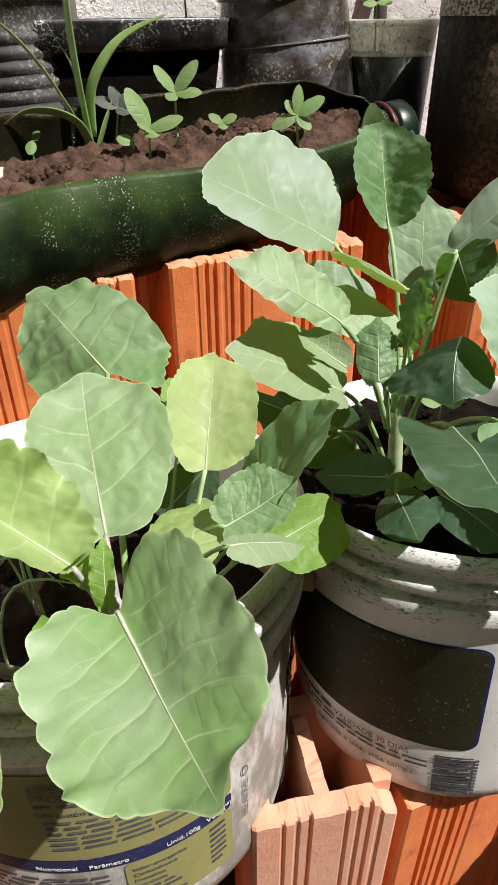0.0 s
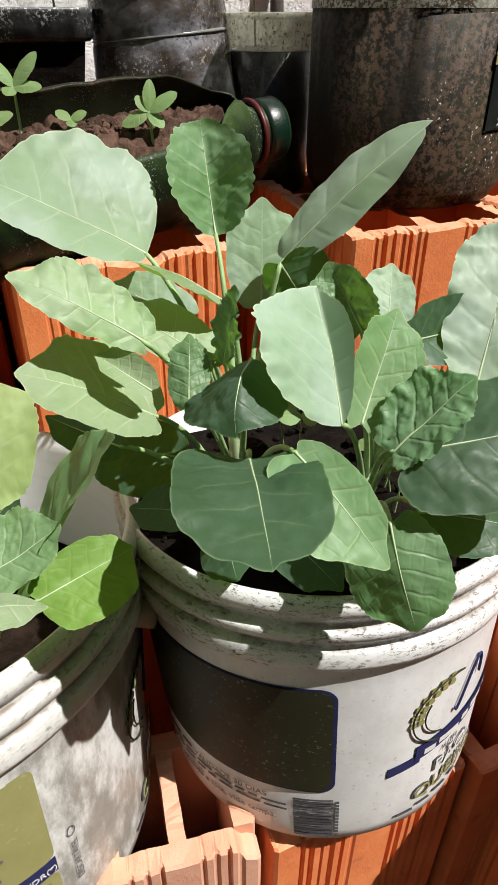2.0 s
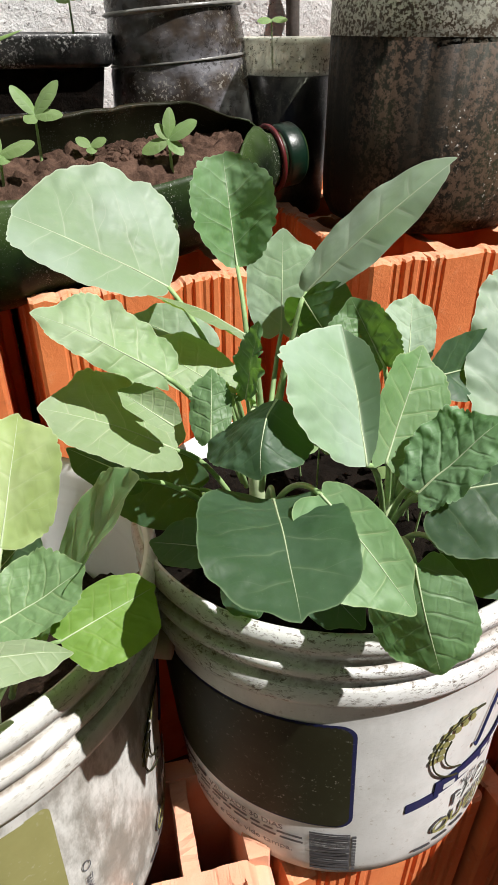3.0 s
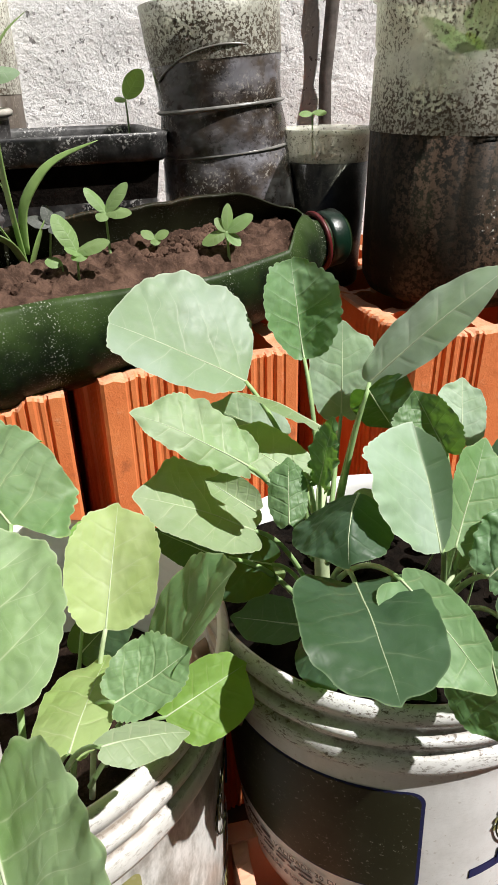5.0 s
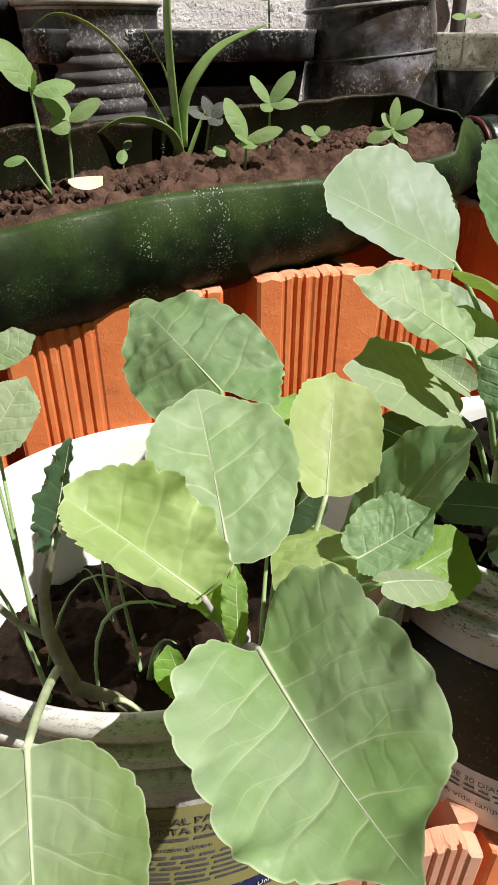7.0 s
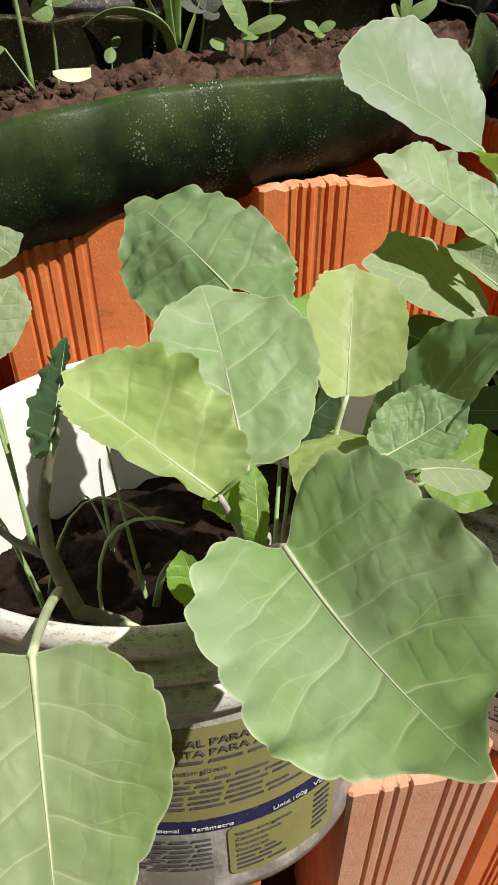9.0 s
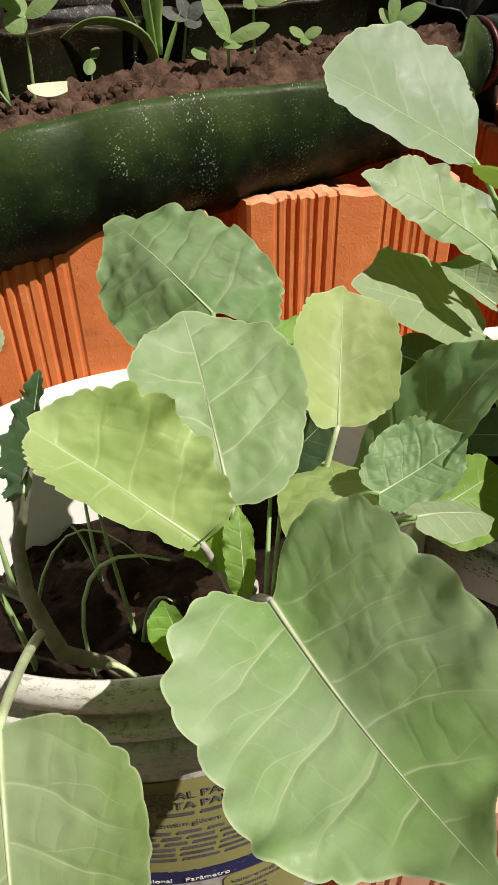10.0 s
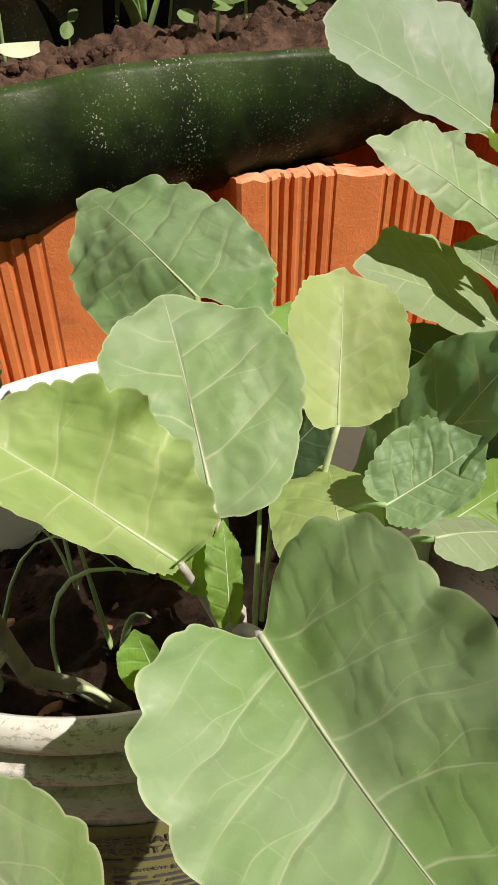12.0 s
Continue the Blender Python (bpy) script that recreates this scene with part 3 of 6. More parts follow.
# back row that carries the pots by the wall
for k in range(-2, 3):
    hollow_brick(row_place((-0.036 + INTO.x * 0.146, 0.291 + INTO.y * 0.146, 0.1155), k, 0.0985, 0.1155), TURN, seed=40 + k, h=0.188)
    hollow_brick(row_place((-0.036 + INTO.x * 0.164, 0.291 + INTO.y * 0.164, -0.072), k, 0.0985, -0.072), TURN, seed=50 + k, h=0.187)


# ---- buckets ----
def bucket(place, lean_x=0.0, lean_y=0.0, label="", size=1.0, material=None):
    root = empty("bucket", place)
    root.matrix_world = pose(*place, lean_x, lean_y, 0) @ Matrix.Scale(size, 4)
    prof = [(0, 0.002), (0.058, 0.002), (0.064, 0.0), (0.0675, 0.003), (0.0690, 0.010)]
    prof += [(0.0690 + 0.0050 * k / 8, 0.010 + 0.093 * k / 8) for k in range(1, 9)]
    prof += [(0.0744, 0.1040), (0.0772, 0.1048), (0.0777, 0.1065), (0.0779, 0.1122), (0.0775, 0.1128), (0.0757, 0.1131), (0.0759, 0.1150), (0.0768, 0.1166), (0.0783, 0.1176), (0.0784, 0.1204), (0.0779, 0.1211), (0.0756, 0.1215), (0.0757, 0.1243), (0.0768, 0.1262), (0.0786, 0.1275), (0.0788, 0.1305), (0.0778, 0.1335), (0.0764, 0.1342), (0.0748, 0.1330), (0.0742, 0.1270)]
    prof += [(0.0742 - 0.007 * k / 6, 0.127 - 0.123 * k / 6) for k in range(1, 7)] + [(0, 0.0045)]
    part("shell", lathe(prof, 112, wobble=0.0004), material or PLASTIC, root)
    for a0 in (math.radians(200), math.radians(20)):
        c = Vector((math.cos(a0), math.sin(a0), 0))
        e = Vector((-c.y, c.x, 0))
        z = Vector((0, 0, 0.1015))
        pts = [c * 0.0745 - e * 0.019 + z, c * 0.083 - e * 0.013 + z, c * 0.0865 + z, c * 0.083 + e * 0.013 + z, c * 0.0745 + e * 0.019 + z]
        part("handle_lug", tube(pts, [0.0040, 0.0048, 0.0050, 0.0048, 0.0040], 10, None, 1.4), LUG, root, "brown-stained plastic handle lug")
    return tagged(root, label, "bucket", "planted buckets")


def soil_disc(name, radius, place, material, label, rough=0.004, category="soil", n=70):
    bm = bmesh.new()
    rings = [[bm.verts.new((0, 0, 0.002))]]
    m = 22
    for i in range(1, m + 1):
        r = radius * i / m
        rings.append([bm.verts.new((r * math.cos(math.tau * k / n), r * math.sin(math.tau * k / n), rough * (noise.noise((r * math.cos(math.tau * k / n) * 70, r * math.sin(math.tau * k / n) * 70, place[0] * 9)) + 0.6 * noise.noise((r * math.cos(math.tau * k / n) * 190, r * math.sin(math.tau * k / n) * 190, 3.0))))) for k in range(n)])
    for k in range(n):
        bm.faces.new((rings[0][0], rings[1][k], rings[1][(k + 1) % n]))
    for a, b in zip(rings[1:], rings[2:]):
        for k in range(n):
            bm.faces.new((a[k], b[k], b[(k + 1) % n], a[(k + 1) % n]))
    skirt = [bm.verts.new((v.co.x * 0.9, v.co.y * 0.9, -0.012)) for v in rings[-1]]
    for k in range(n):
        bm.faces.new((rings[-1][k], skirt[k], skirt[(k + 1) % n], rings[-1][(k + 1) % n]))
    bm.faces.new(skirt[::-1])
    ob = part(name, bm, material, None)
    ob.matrix_world = pose(*place)
    return tagged(ob, label, category, kind="stuff")


BR = (0.0917, 0.2185, 0.1172)
BL = (-0.0595, 0.1800, 0.1060)
bucket_r = bucket(BR, -5.0, -2.4, "dirty white plastic bucket with a faded product label, planted with kale")
bucket_l = bucket(BL, -4.7, -2.1, "white plastic bucket with an olive product label, planted with kale", 1.08, material=STAINED_PLASTIC)
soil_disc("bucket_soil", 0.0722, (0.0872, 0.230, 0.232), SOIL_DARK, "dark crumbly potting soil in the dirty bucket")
soil_disc("bucket_soil", 0.0785, (-0.0630, 0.194, 0.189), SOIL_BROWN, "dark crumbly potting soil in the white bucket", 0.006).matrix_world = pose(-0.0630, 0.194, 0.198, -13, -9, 0)


# ---- kale plants ----
def kale(label, place):
    root = empty("kale_plant", place)
    return tagged(root, label, "plant", "kale in buckets")


def set_leaf(plant, material, base, tip, left, right, root, **shape):
    o = plant.matrix_world.translation
    rel = [tuple(Vector(p) - o) for p in (base, tip, left, right)]
    return leaf(plant, material, *rel, tuple(Vector(root) - o) if root else None, **shape)


# kale in the white bucket
kale_l = kale("young kale plant with broad pale waxy leaves", (-0.036, 0.135, 0.214))
set_leaf(kale_l, BROAD_LEAF, (-0.0289, 0.1045, 0.2885), (-0.0076, 0.0651, 0.2922), (-0.0446, 0.0873, 0.2902), (-0.0126, 0.1068, 0.3066), (-0.033, 0.118, 0.272), sway=0.02, lift=0.001, teeth=0.016, wave=0.045, pucker=0.017, veins=5.2, around=240, rings=36, thick=0.0017, rib_size=0.30, rib_material=RIB, stalk=MAUVE_STALK, count=9, sag=-0.066, back=(0.20, 0.14), full=(1.93, 2.95), wide=(0.44, 0.37), twist=(0.70, 1.05), curl=(-0.08, 0.04), level=0.30)
set_leaf(kale_l, MILK_LEAF, (-0.0369, 0.1318, 0.2868), (-0.0492, 0.1753, 0.3093), (-0.0586, 0.1465, 0.3037), (-0.0201, 0.1479, 0.3028), (-0.034, 0.122, 0.262), teeth=0.014, pucker=0.034, rib_size=0.32, rib_material=RIB, stalk=MAUVE_STALK, around=180, rings=30, sag=0.072, back=(0.08, 0.08), full=(1.80, 2.31), wide=(0.46, 0.45), twist=(0.04, 0.07), curl=(-0.01, -0.01))
set_leaf(kale_l, FIRM_LEAF, (-0.0425, 0.1812, 0.3080), (-0.0697, 0.2155, 0.3183), (-0.0668, 0.1863, 0.2981), (-0.0518, 0.2188, 0.3223), (-0.034, 0.132, 0.255), teeth=0.016, pucker=0.036, wave=0.06, around=180, rings=30, sag=0.062, back=(0.30, 0.31), full=(2.30, 2.60), wide=(0.36, 0.29), twist=(0.04, 0.18), curl=(0.01, 0.04))
set_leaf(kale_l, PALE_LEAF, (-0.0125, 0.1552, 0.2910), (-0.0104, 0.1801, 0.3136), (-0.0230, 0.1635, 0.3077), (0.0027, 0.1639, 0.3044), (-0.022, 0.145, 0.232), teeth=0.016, pucker=0.024, thick=0.0012, stalk=PALE_STALK, sag=-0.001, back=(0.06, 0.02), full=(2.31, 2.75), wide=(0.48, 0.43), twist=(0.05, 0.03), curl=(0.01, -0.02))
set_leaf(kale_l, TENDER_LEAF, (-0.0419, 0.1187, 0.2884), (-0.0709, 0.1211, 0.3140), (-0.0529, 0.1069, 0.3041), (-0.0443, 0.1258, 0.3148), (-0.034, 0.118, 0.268), lift=0.001, teeth=0.026, wave=0.13, pucker=0.036, rib_size=0.32, rib_material=RIB, stalk=MAUVE_STALK, around=180, rings=30, sag=0.017, back=(0.00, 0.05), full=(1.80, 2.94), wide=(0.66, 0.46), twist=(0.59, 0.19), curl=(-0.06, -0.11))
set_leaf(kale_l, FIRM_LEAF, (-0.0066, 0.1312, 0.2905), (0.0104, 0.1392, 0.2975), (0.0010, 0.1448, 0.2995), (0.0016, 0.1274, 0.2893), (-0.022, 0.142, 0.262), sag=-0.06, teeth=0.026, pucker=0.04, back=0.12, curl=0.12, thick=0.001)
set_leaf(kale_l, TENDER_LEAF, (-0.0150, 0.1190, 0.2890), (-0.0138, 0.1530, 0.2812), (-0.0272, 0.1370, 0.2832), (-0.0060, 0.1381, 0.2856), (-0.027, 0.125, 0.25), sag=0.03, thick=0.001, teeth=0.010, full=(2.2, 2.4))
set_leaf(kale_l, MILK_LEAF, (-0.0045, 0.1100, 0.3030), (0.0112, 0.1185, 0.2957), (0.0014, 0.1190, 0.2990), (0.0000, 0.1070, 0.3005), (-0.024, 0.128, 0.26), sag=0.05, teeth=0.008, full=(1.8, 2.0), thick=0.001)
set_leaf(kale_l, LIME_LEAF, (0.0045, 0.1358, 0.2789), (0.0247, 0.1493, 0.2818), (0.0173, 0.1492, 0.2875), (0.0142, 0.1299, 0.2756), (-0.02, 0.14, 0.245), teeth=0.008, thick=0.001, sag=0.029, back=(0.07, 0.02), full=(2.35, 2.80), wide=(0.49, 0.42), twist=(0.00, 0.01), curl=(0.00, -0.01))
set_leaf(kale_l, FIRM_LEAF, (-0.0059, 0.1537, 0.2618), (0.0220, 0.1548, 0.3095), (0.0108, 0.1735, 0.3024), (0.0114, 0.1371, 0.3006), (-0.018, 0.15, 0.24), teeth=0.010, pucker=0.03, thick=0.0012, sag=0.016, back=(0.06, 0.01), full=(2.04, 2.36), wide=(0.57, 0.50), twist=(-0.16, 0.01), curl=(-0.01, -0.01))
set_leaf(kale_l, LIME_LEAF, (-0.034, 0.113, 0.281), (-0.035, 0.122, 0.293), (-0.038, 0.118, 0.291), (-0.032, 0.118, 0.290), None, sag=0.1, teeth=0.04, wave=0.15, thick=0.0008, around=90, rings=14)
set_leaf(kale_l, LIME_LEAF, (-0.046, 0.110, 0.266), (-0.050, 0.114, 0.276), (-0.053, 0.110, 0.271), (-0.046, 0.112, 0.274), (-0.04, 0.128, 0.235), thick=0.0008, around=90, rings=14)
set_leaf(kale_l, LIME_LEAF, (-0.038, 0.122, 0.291), (-0.045, 0.119, 0.286), (-0.046, 0.115, 0.282), (-0.038, 0.116, 0.283), None, teeth=0.03, thick=0.0008, around=90, rings=14)
set_leaf(kale_l, LIME_LEAF, (-0.021, 0.183, 0.295), (-0.021, 0.193, 0.301), (-0.028, 0.185, 0.299), (-0.018, 0.187, 0.301), (-0.028, 0.15, 0.235), thick=0.0008, around=90, rings=14)
kale_s = kale("spindly kale plant with a bent woody stem", (-0.082, 0.142, 0.216))
set_leaf(kale_s, BROAD_LEAF, (-0.0738, 0.0865, 0.2791), (-0.0622, 0.0495, 0.2603), (-0.0906, 0.0692, 0.2733), (-0.0474, 0.0729, 0.2748), (-0.0890, 0.137, 0.238), lift=0.002, thick=0.0017, stalk=PALE_STALK, teeth=0.014, pucker=0.02, rib_size=0.4, veins=5.2, around=180, rings=30, count=9, sag=0.013, back=(0.06, 0.00), full=(2.45, 1.82), wide=(0.40, 0.46), twist=(0.00, 0.02), curl=(0.00, 0.01))
set_leaf(kale_s, SHADED_LEAF, (-0.083, 0.137, 0.286), (-0.083, 0.160, 0.301), (-0.090, 0.145, 0.289), (-0.080, 0.145, 0.297), None, teeth=0.06, wave=0.12)
set_leaf(kale_s, MILK_LEAF, (-0.120, 0.196, 0.308), (-0.105, 0.201, 0.315), (-0.113, 0.203, 0.317), (-0.110, 0.196, 0.308), (-0.100, 0.150, 0.24), thick=0.0008)
set_leaf(kale_s, MILK_LEAF, (-0.110, 0.168, 0.296), (-0.102, 0.182, 0.309), (-0.110, 0.177, 0.308), (-0.100, 0.169, 0.296), (-0.098, 0.148, 0.24), thick=0.0008)

set_leaf(kale_l, SHADED_LEAF, (-0.0280, 0.1760, 0.2600), (-0.0130, 0.1800, 0.2760), (-0.0270, 0.1790, 0.2730), (-0.0140, 0.1730, 0.2640), (-0.030, 0.15, 0.225), teeth=0.008, thick=0.001)

# kale in the dirty bucket
kale_r = kale("bushy kale plant with waxy blue-green leaves", (0.058, 0.212, 0.234))
set_leaf(kale_r, BLUE_LEAF, (0.0285, 0.2199, 0.3355), (-0.0139, 0.2181, 0.3573), (0.0022, 0.2032, 0.3462), (0.0115, 0.2445, 0.3632), (0.052, 0.212, 0.285), teeth=0.012, pucker=0.018, count=11, sag=0.022, back=(0.00, 0.02), full=(1.99, 2.63), wide=(0.57, 0.33), twist=(0.13, 0.13), curl=(-0.08, 0.05))
set_leaf(kale_r, CRISP_LEAF, (0.0491, 0.2366, 0.3360), (0.0452, 0.2500, 0.3678), (0.0349, 0.2339, 0.3590), (0.0612, 0.2348, 0.3552), (0.054, 0.214, 0.29), teeth=0.028, pucker=0.062, sag=-0.040, back=(0.01, 0.03), full=(1.80, 2.30), wide=(0.52, 0.47), twist=(0.02, 0.07), curl=(-0.01, 0.01))
set_leaf(kale_r, BLUE_LEAF, (0.0699, 0.2254, 0.3313), (0.1080, 0.2225, 0.3692), (0.0815, 0.2370, 0.3515), (0.0920, 0.2205, 0.3435), (0.058, 0.214, 0.278), sag=0.03, teeth=0.006, pucker=0.020, back=(0.05, 0.0), full=(1.9, 1.8), curl=(-0.05, 0.25))
set_leaf(kale_r, BLUE_LEAF, (0.0645, 0.2440, 0.3100), (0.0652, 0.2562, 0.3395), (0.0522, 0.2508, 0.3285), (0.0775, 0.2480, 0.3275), (0.058, 0.218, 0.275), sag=0.03, teeth=0.010)
set_leaf(kale_r, MILK_LEAF, (0.0281, 0.1925, 0.3195), (-0.0022, 0.1930, 0.3370), (0.0100, 0.1875, 0.3262), (0.0145, 0.2030, 0.3355), (0.05, 0.208, 0.272), sag=0.06, teeth=0.014, wave=0.07, pucker=0.03, curl=(0.05, 0.2))
set_leaf(kale_r, MILK_LEAF, (0.0520, 0.2100, 0.3232), (0.0262, 0.2100, 0.3362), (0.0400, 0.2000, 0.3325), (0.0380, 0.2160, 0.3270), (0.056, 0.213, 0.295), sag=0.06, teeth=0.008)
set_leaf(kale_r, BLUE_LEAF, (0.040, 0.216, 0.316), (0.018, 0.226, 0.323), (0.027, 0.220, 0.317), (0.029, 0.228, 0.327), (0.05, 0.212, 0.28), teeth=0.008)
set_leaf(kale_r, MILK_LEAF, (0.047, 0.197, 0.311), (0.023, 0.208, 0.322), (0.029, 0.198, 0.314), (0.040, 0.211, 0.321), (0.052, 0.21, 0.278), teeth=0.008)
set_leaf(kale_r, MILK_LEAF, (0.0298, 0.1905, 0.2965), (-0.0030, 0.1881, 0.3120), (0.0140, 0.1768, 0.3015), (0.0130, 0.2075, 0.3118), (0.05, 0.206, 0.258), sag=0.05, teeth=0.008, full=(2.2, 2.7), curl=(0.05, 0.1))
set_leaf(kale_r, MILK_LEAF, (0.030, 0.1860, 0.3075), (0.0165, 0.189, 0.3165), (0.0205, 0.1835, 0.3120), (0.0265, 0.1900, 0.3165), None, teeth=0.006, curl=0.2)
set_leaf(kale_r, SHADED_LEAF, (0.068, 0.217, 0.333), (0.0800, 0.230, 0.313), (0.067, 0.228, 0.318), (0.0845, 0.226, 0.331), (0.06, 0.216, 0.28), teeth=0.008)
set_leaf(kale_r, SHADED_LEAF, (0.019, 0.189, 0.287), (-0.002, 0.198, 0.292), (0.008, 0.188, 0.284), (0.011, 0.197, 0.290), (0.048, 0.206, 0.25), teeth=0.008)
set_leaf(kale_r, SHADED_LEAF, (0.0419, 0.1650, 0.2810), (0.0235, 0.1765, 0.2735), (0.0337, 0.1790, 0.2805), (0.0325, 0.1620, 0.2765), (0.052, 0.206, 0.25), teeth=0.006, full=(2.2, 2.2))
set_leaf(kale_r, SHADED_LEAF, (0.036, 0.200, 0.275), (0.006, 0.206, 0.279), (0.0215, 0.206, 0.289), (0.0215, 0.193, 0.265), (0.053, 0.208, 0.245), sag=0.04, teeth=0.008)
set_leaf(kale_r, SHADED_LEAF, (0.0568, 0.1660, 0.3264), (0.0522, 0.1507, 0.3167), (0.0402, 0.1681, 0.3095), (0.0642, 0.1558, 0.3166), (0.056, 0.206, 0.27), teeth=0.008, sag=0.144, back=(0.10, 0.06), full=(1.80, 2.33), wide=(0.48, 0.53), twist=(0.23, 0.03), curl=(0.03, 0.00))
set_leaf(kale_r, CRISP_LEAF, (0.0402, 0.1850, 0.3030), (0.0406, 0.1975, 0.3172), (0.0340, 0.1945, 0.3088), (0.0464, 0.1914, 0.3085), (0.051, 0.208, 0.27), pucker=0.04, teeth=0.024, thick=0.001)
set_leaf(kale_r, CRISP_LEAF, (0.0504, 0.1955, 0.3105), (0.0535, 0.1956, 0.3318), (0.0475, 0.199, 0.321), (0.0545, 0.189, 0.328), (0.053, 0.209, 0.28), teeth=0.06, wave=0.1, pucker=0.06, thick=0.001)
set_leaf(kale_r, SHADED_LEAF, (0.0559, 0.1573, 0.3031), (0.0581, 0.1162, 0.3073), (0.0377, 0.1428, 0.3115), (0.0723, 0.1374, 0.3108), (0.058, 0.206, 0.262), teeth=0.005, pucker=0.022, around=180, rings=30, count=8, sag=0.047, back=(0.05, 0.01), full=(2.98, 3.01), wide=(0.47, 0.37), twist=(0.18, 0.10), curl=(-0.02, -0.00))
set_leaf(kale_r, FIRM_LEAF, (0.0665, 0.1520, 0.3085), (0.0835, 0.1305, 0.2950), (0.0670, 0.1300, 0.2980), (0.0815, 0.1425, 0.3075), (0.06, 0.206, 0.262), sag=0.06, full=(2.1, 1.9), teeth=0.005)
set_leaf(kale_r, SHADED_LEAF, (0.0640, 0.1780, 0.2640), (0.0800, 0.1560, 0.2610), (0.0640, 0.1630, 0.2600), (0.0800, 0.1720, 0.2660), (0.058, 0.204, 0.245), sag=0.06, teeth=0.008)
set_leaf(kale_r, SHADED_LEAF, (0.0500, 0.1830, 0.2610), (0.0520, 0.1600, 0.2620), (0.0420, 0.1720, 0.2570), (0.0600, 0.1700, 0.2650), (0.055, 0.204, 0.245), sag=0.06, teeth=0.008)
kale_t = kale("second kale plant with crinkled leaves", (0.100, 0.205, 0.234))
set_leaf(kale_t, BLUE_LEAF, (0.0791, 0.1597, 0.3109), (0.0748, 0.1834, 0.3366), (0.0584, 0.1588, 0.3376), (0.0821, 0.1655, 0.3266), (0.097, 0.2, 0.26), teeth=0.013, pucker=0.016, around=180, rings=28, sag=0.018, back=(0.05, 0.00), full=(1.80, 2.40), wide=(0.51, 0.60), twist=(0.13, -0.45), curl=(-0.07, 0.01))
set_leaf(kale_t, SHADED_LEAF, (0.094, 0.154, 0.305), (0.136, 0.156, 0.312), (0.118, 0.174, 0.315), (0.109, 0.140, 0.298), (0.099, 0.2, 0.255), sag=0.04, teeth=0.007, pucker=0.03, full=(2.4, 2.8))
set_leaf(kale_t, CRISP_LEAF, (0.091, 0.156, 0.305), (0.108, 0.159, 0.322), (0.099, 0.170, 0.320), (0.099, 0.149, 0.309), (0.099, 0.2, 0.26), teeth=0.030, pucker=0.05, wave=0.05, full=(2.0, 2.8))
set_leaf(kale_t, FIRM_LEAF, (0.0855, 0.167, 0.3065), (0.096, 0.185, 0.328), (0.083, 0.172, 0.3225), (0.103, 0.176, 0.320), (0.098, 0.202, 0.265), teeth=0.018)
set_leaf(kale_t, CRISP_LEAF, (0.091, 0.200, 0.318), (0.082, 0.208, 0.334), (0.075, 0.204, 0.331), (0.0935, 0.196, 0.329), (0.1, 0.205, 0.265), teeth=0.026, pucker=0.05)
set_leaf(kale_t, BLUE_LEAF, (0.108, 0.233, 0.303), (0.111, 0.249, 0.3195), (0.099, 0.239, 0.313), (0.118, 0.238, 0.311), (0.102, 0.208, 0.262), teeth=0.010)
set_leaf(kale_t, SHADED_LEAF, (0.105, 0.197, 0.316), (0.130, 0.210, 0.315), (0.115, 0.203, 0.3275), (0.115, 0.194, 0.3095), (0.102, 0.206, 0.262), teeth=0.008)
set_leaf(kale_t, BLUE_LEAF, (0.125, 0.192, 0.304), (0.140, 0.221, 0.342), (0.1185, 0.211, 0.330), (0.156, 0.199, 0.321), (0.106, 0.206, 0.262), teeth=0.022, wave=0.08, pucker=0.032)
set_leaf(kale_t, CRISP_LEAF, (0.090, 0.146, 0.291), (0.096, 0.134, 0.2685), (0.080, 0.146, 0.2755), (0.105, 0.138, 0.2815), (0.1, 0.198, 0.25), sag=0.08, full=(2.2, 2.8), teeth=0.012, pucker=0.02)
set_leaf(kale_t, SHADED_LEAF, (0.101, 0.158, 0.284), (0.127, 0.157, 0.279), (0.116, 0.163, 0.282), (0.112, 0.149, 0.276), (0.102, 0.198, 0.25), sag=0.05, teeth=0.006)


def stem(plant, points, radii, material):
    o = plant.matrix_world.translation
    return part("stem", tube([Vector(p) - o for p in points], radii, 10), material, plant)


stem(kale_l, [(-0.037, 0.142, 0.205), (-0.036, 0.134, 0.235), (-0.034, 0.124, 0.26), (-0.033, 0.116, 0.28)], [0.0035, 0.0032, 0.0028, 0.0018], MAUVE_STALK)
stem(kale_s, [(-0.0614, 0.141, 0.2060), (-0.0748, 0.141, 0.2203), (-0.0865, 0.141, 0.2245), (-0.0890, 0.141, 0.2353), (-0.0913, 0.141, 0.2504), (-0.0900, 0.141, 0.2657), (-0.0850, 0.141, 0.282), (-0.0820, 0.1405, 0.290)], [0.0016, 0.0020, 0.0025, 0.0023, 0.0020, 0.0017, 0.0013, 0.0010], BROWN_STEM)
stem(kale_s, [(-0.0890, 0.141, 0.245), (-0.0961, 0.141, 0.2501), (-0.1006, 0.142, 0.252), (-0.110, 0.146, 0.258)], [0.0012, 0.0012, 0.0011, 0.0010], BROWN_STEM)
stem(kale_r, [(0.058, 0.214, 0.225), (0.056, 0.212, 0.25), (0.054, 0.211, 0.275), (0.0535, 0.212, 0.298)], [0.0032, 0.0030, 0.0026, 0.0018], PALE_STALK)
stem(kale_t, [(0.100, 0.205, 0.225), (0.099, 0.203, 0.245), (0.100, 0.204, 0.266)], [0.0030, 0.0027, 0.0020], PALE_STALK)


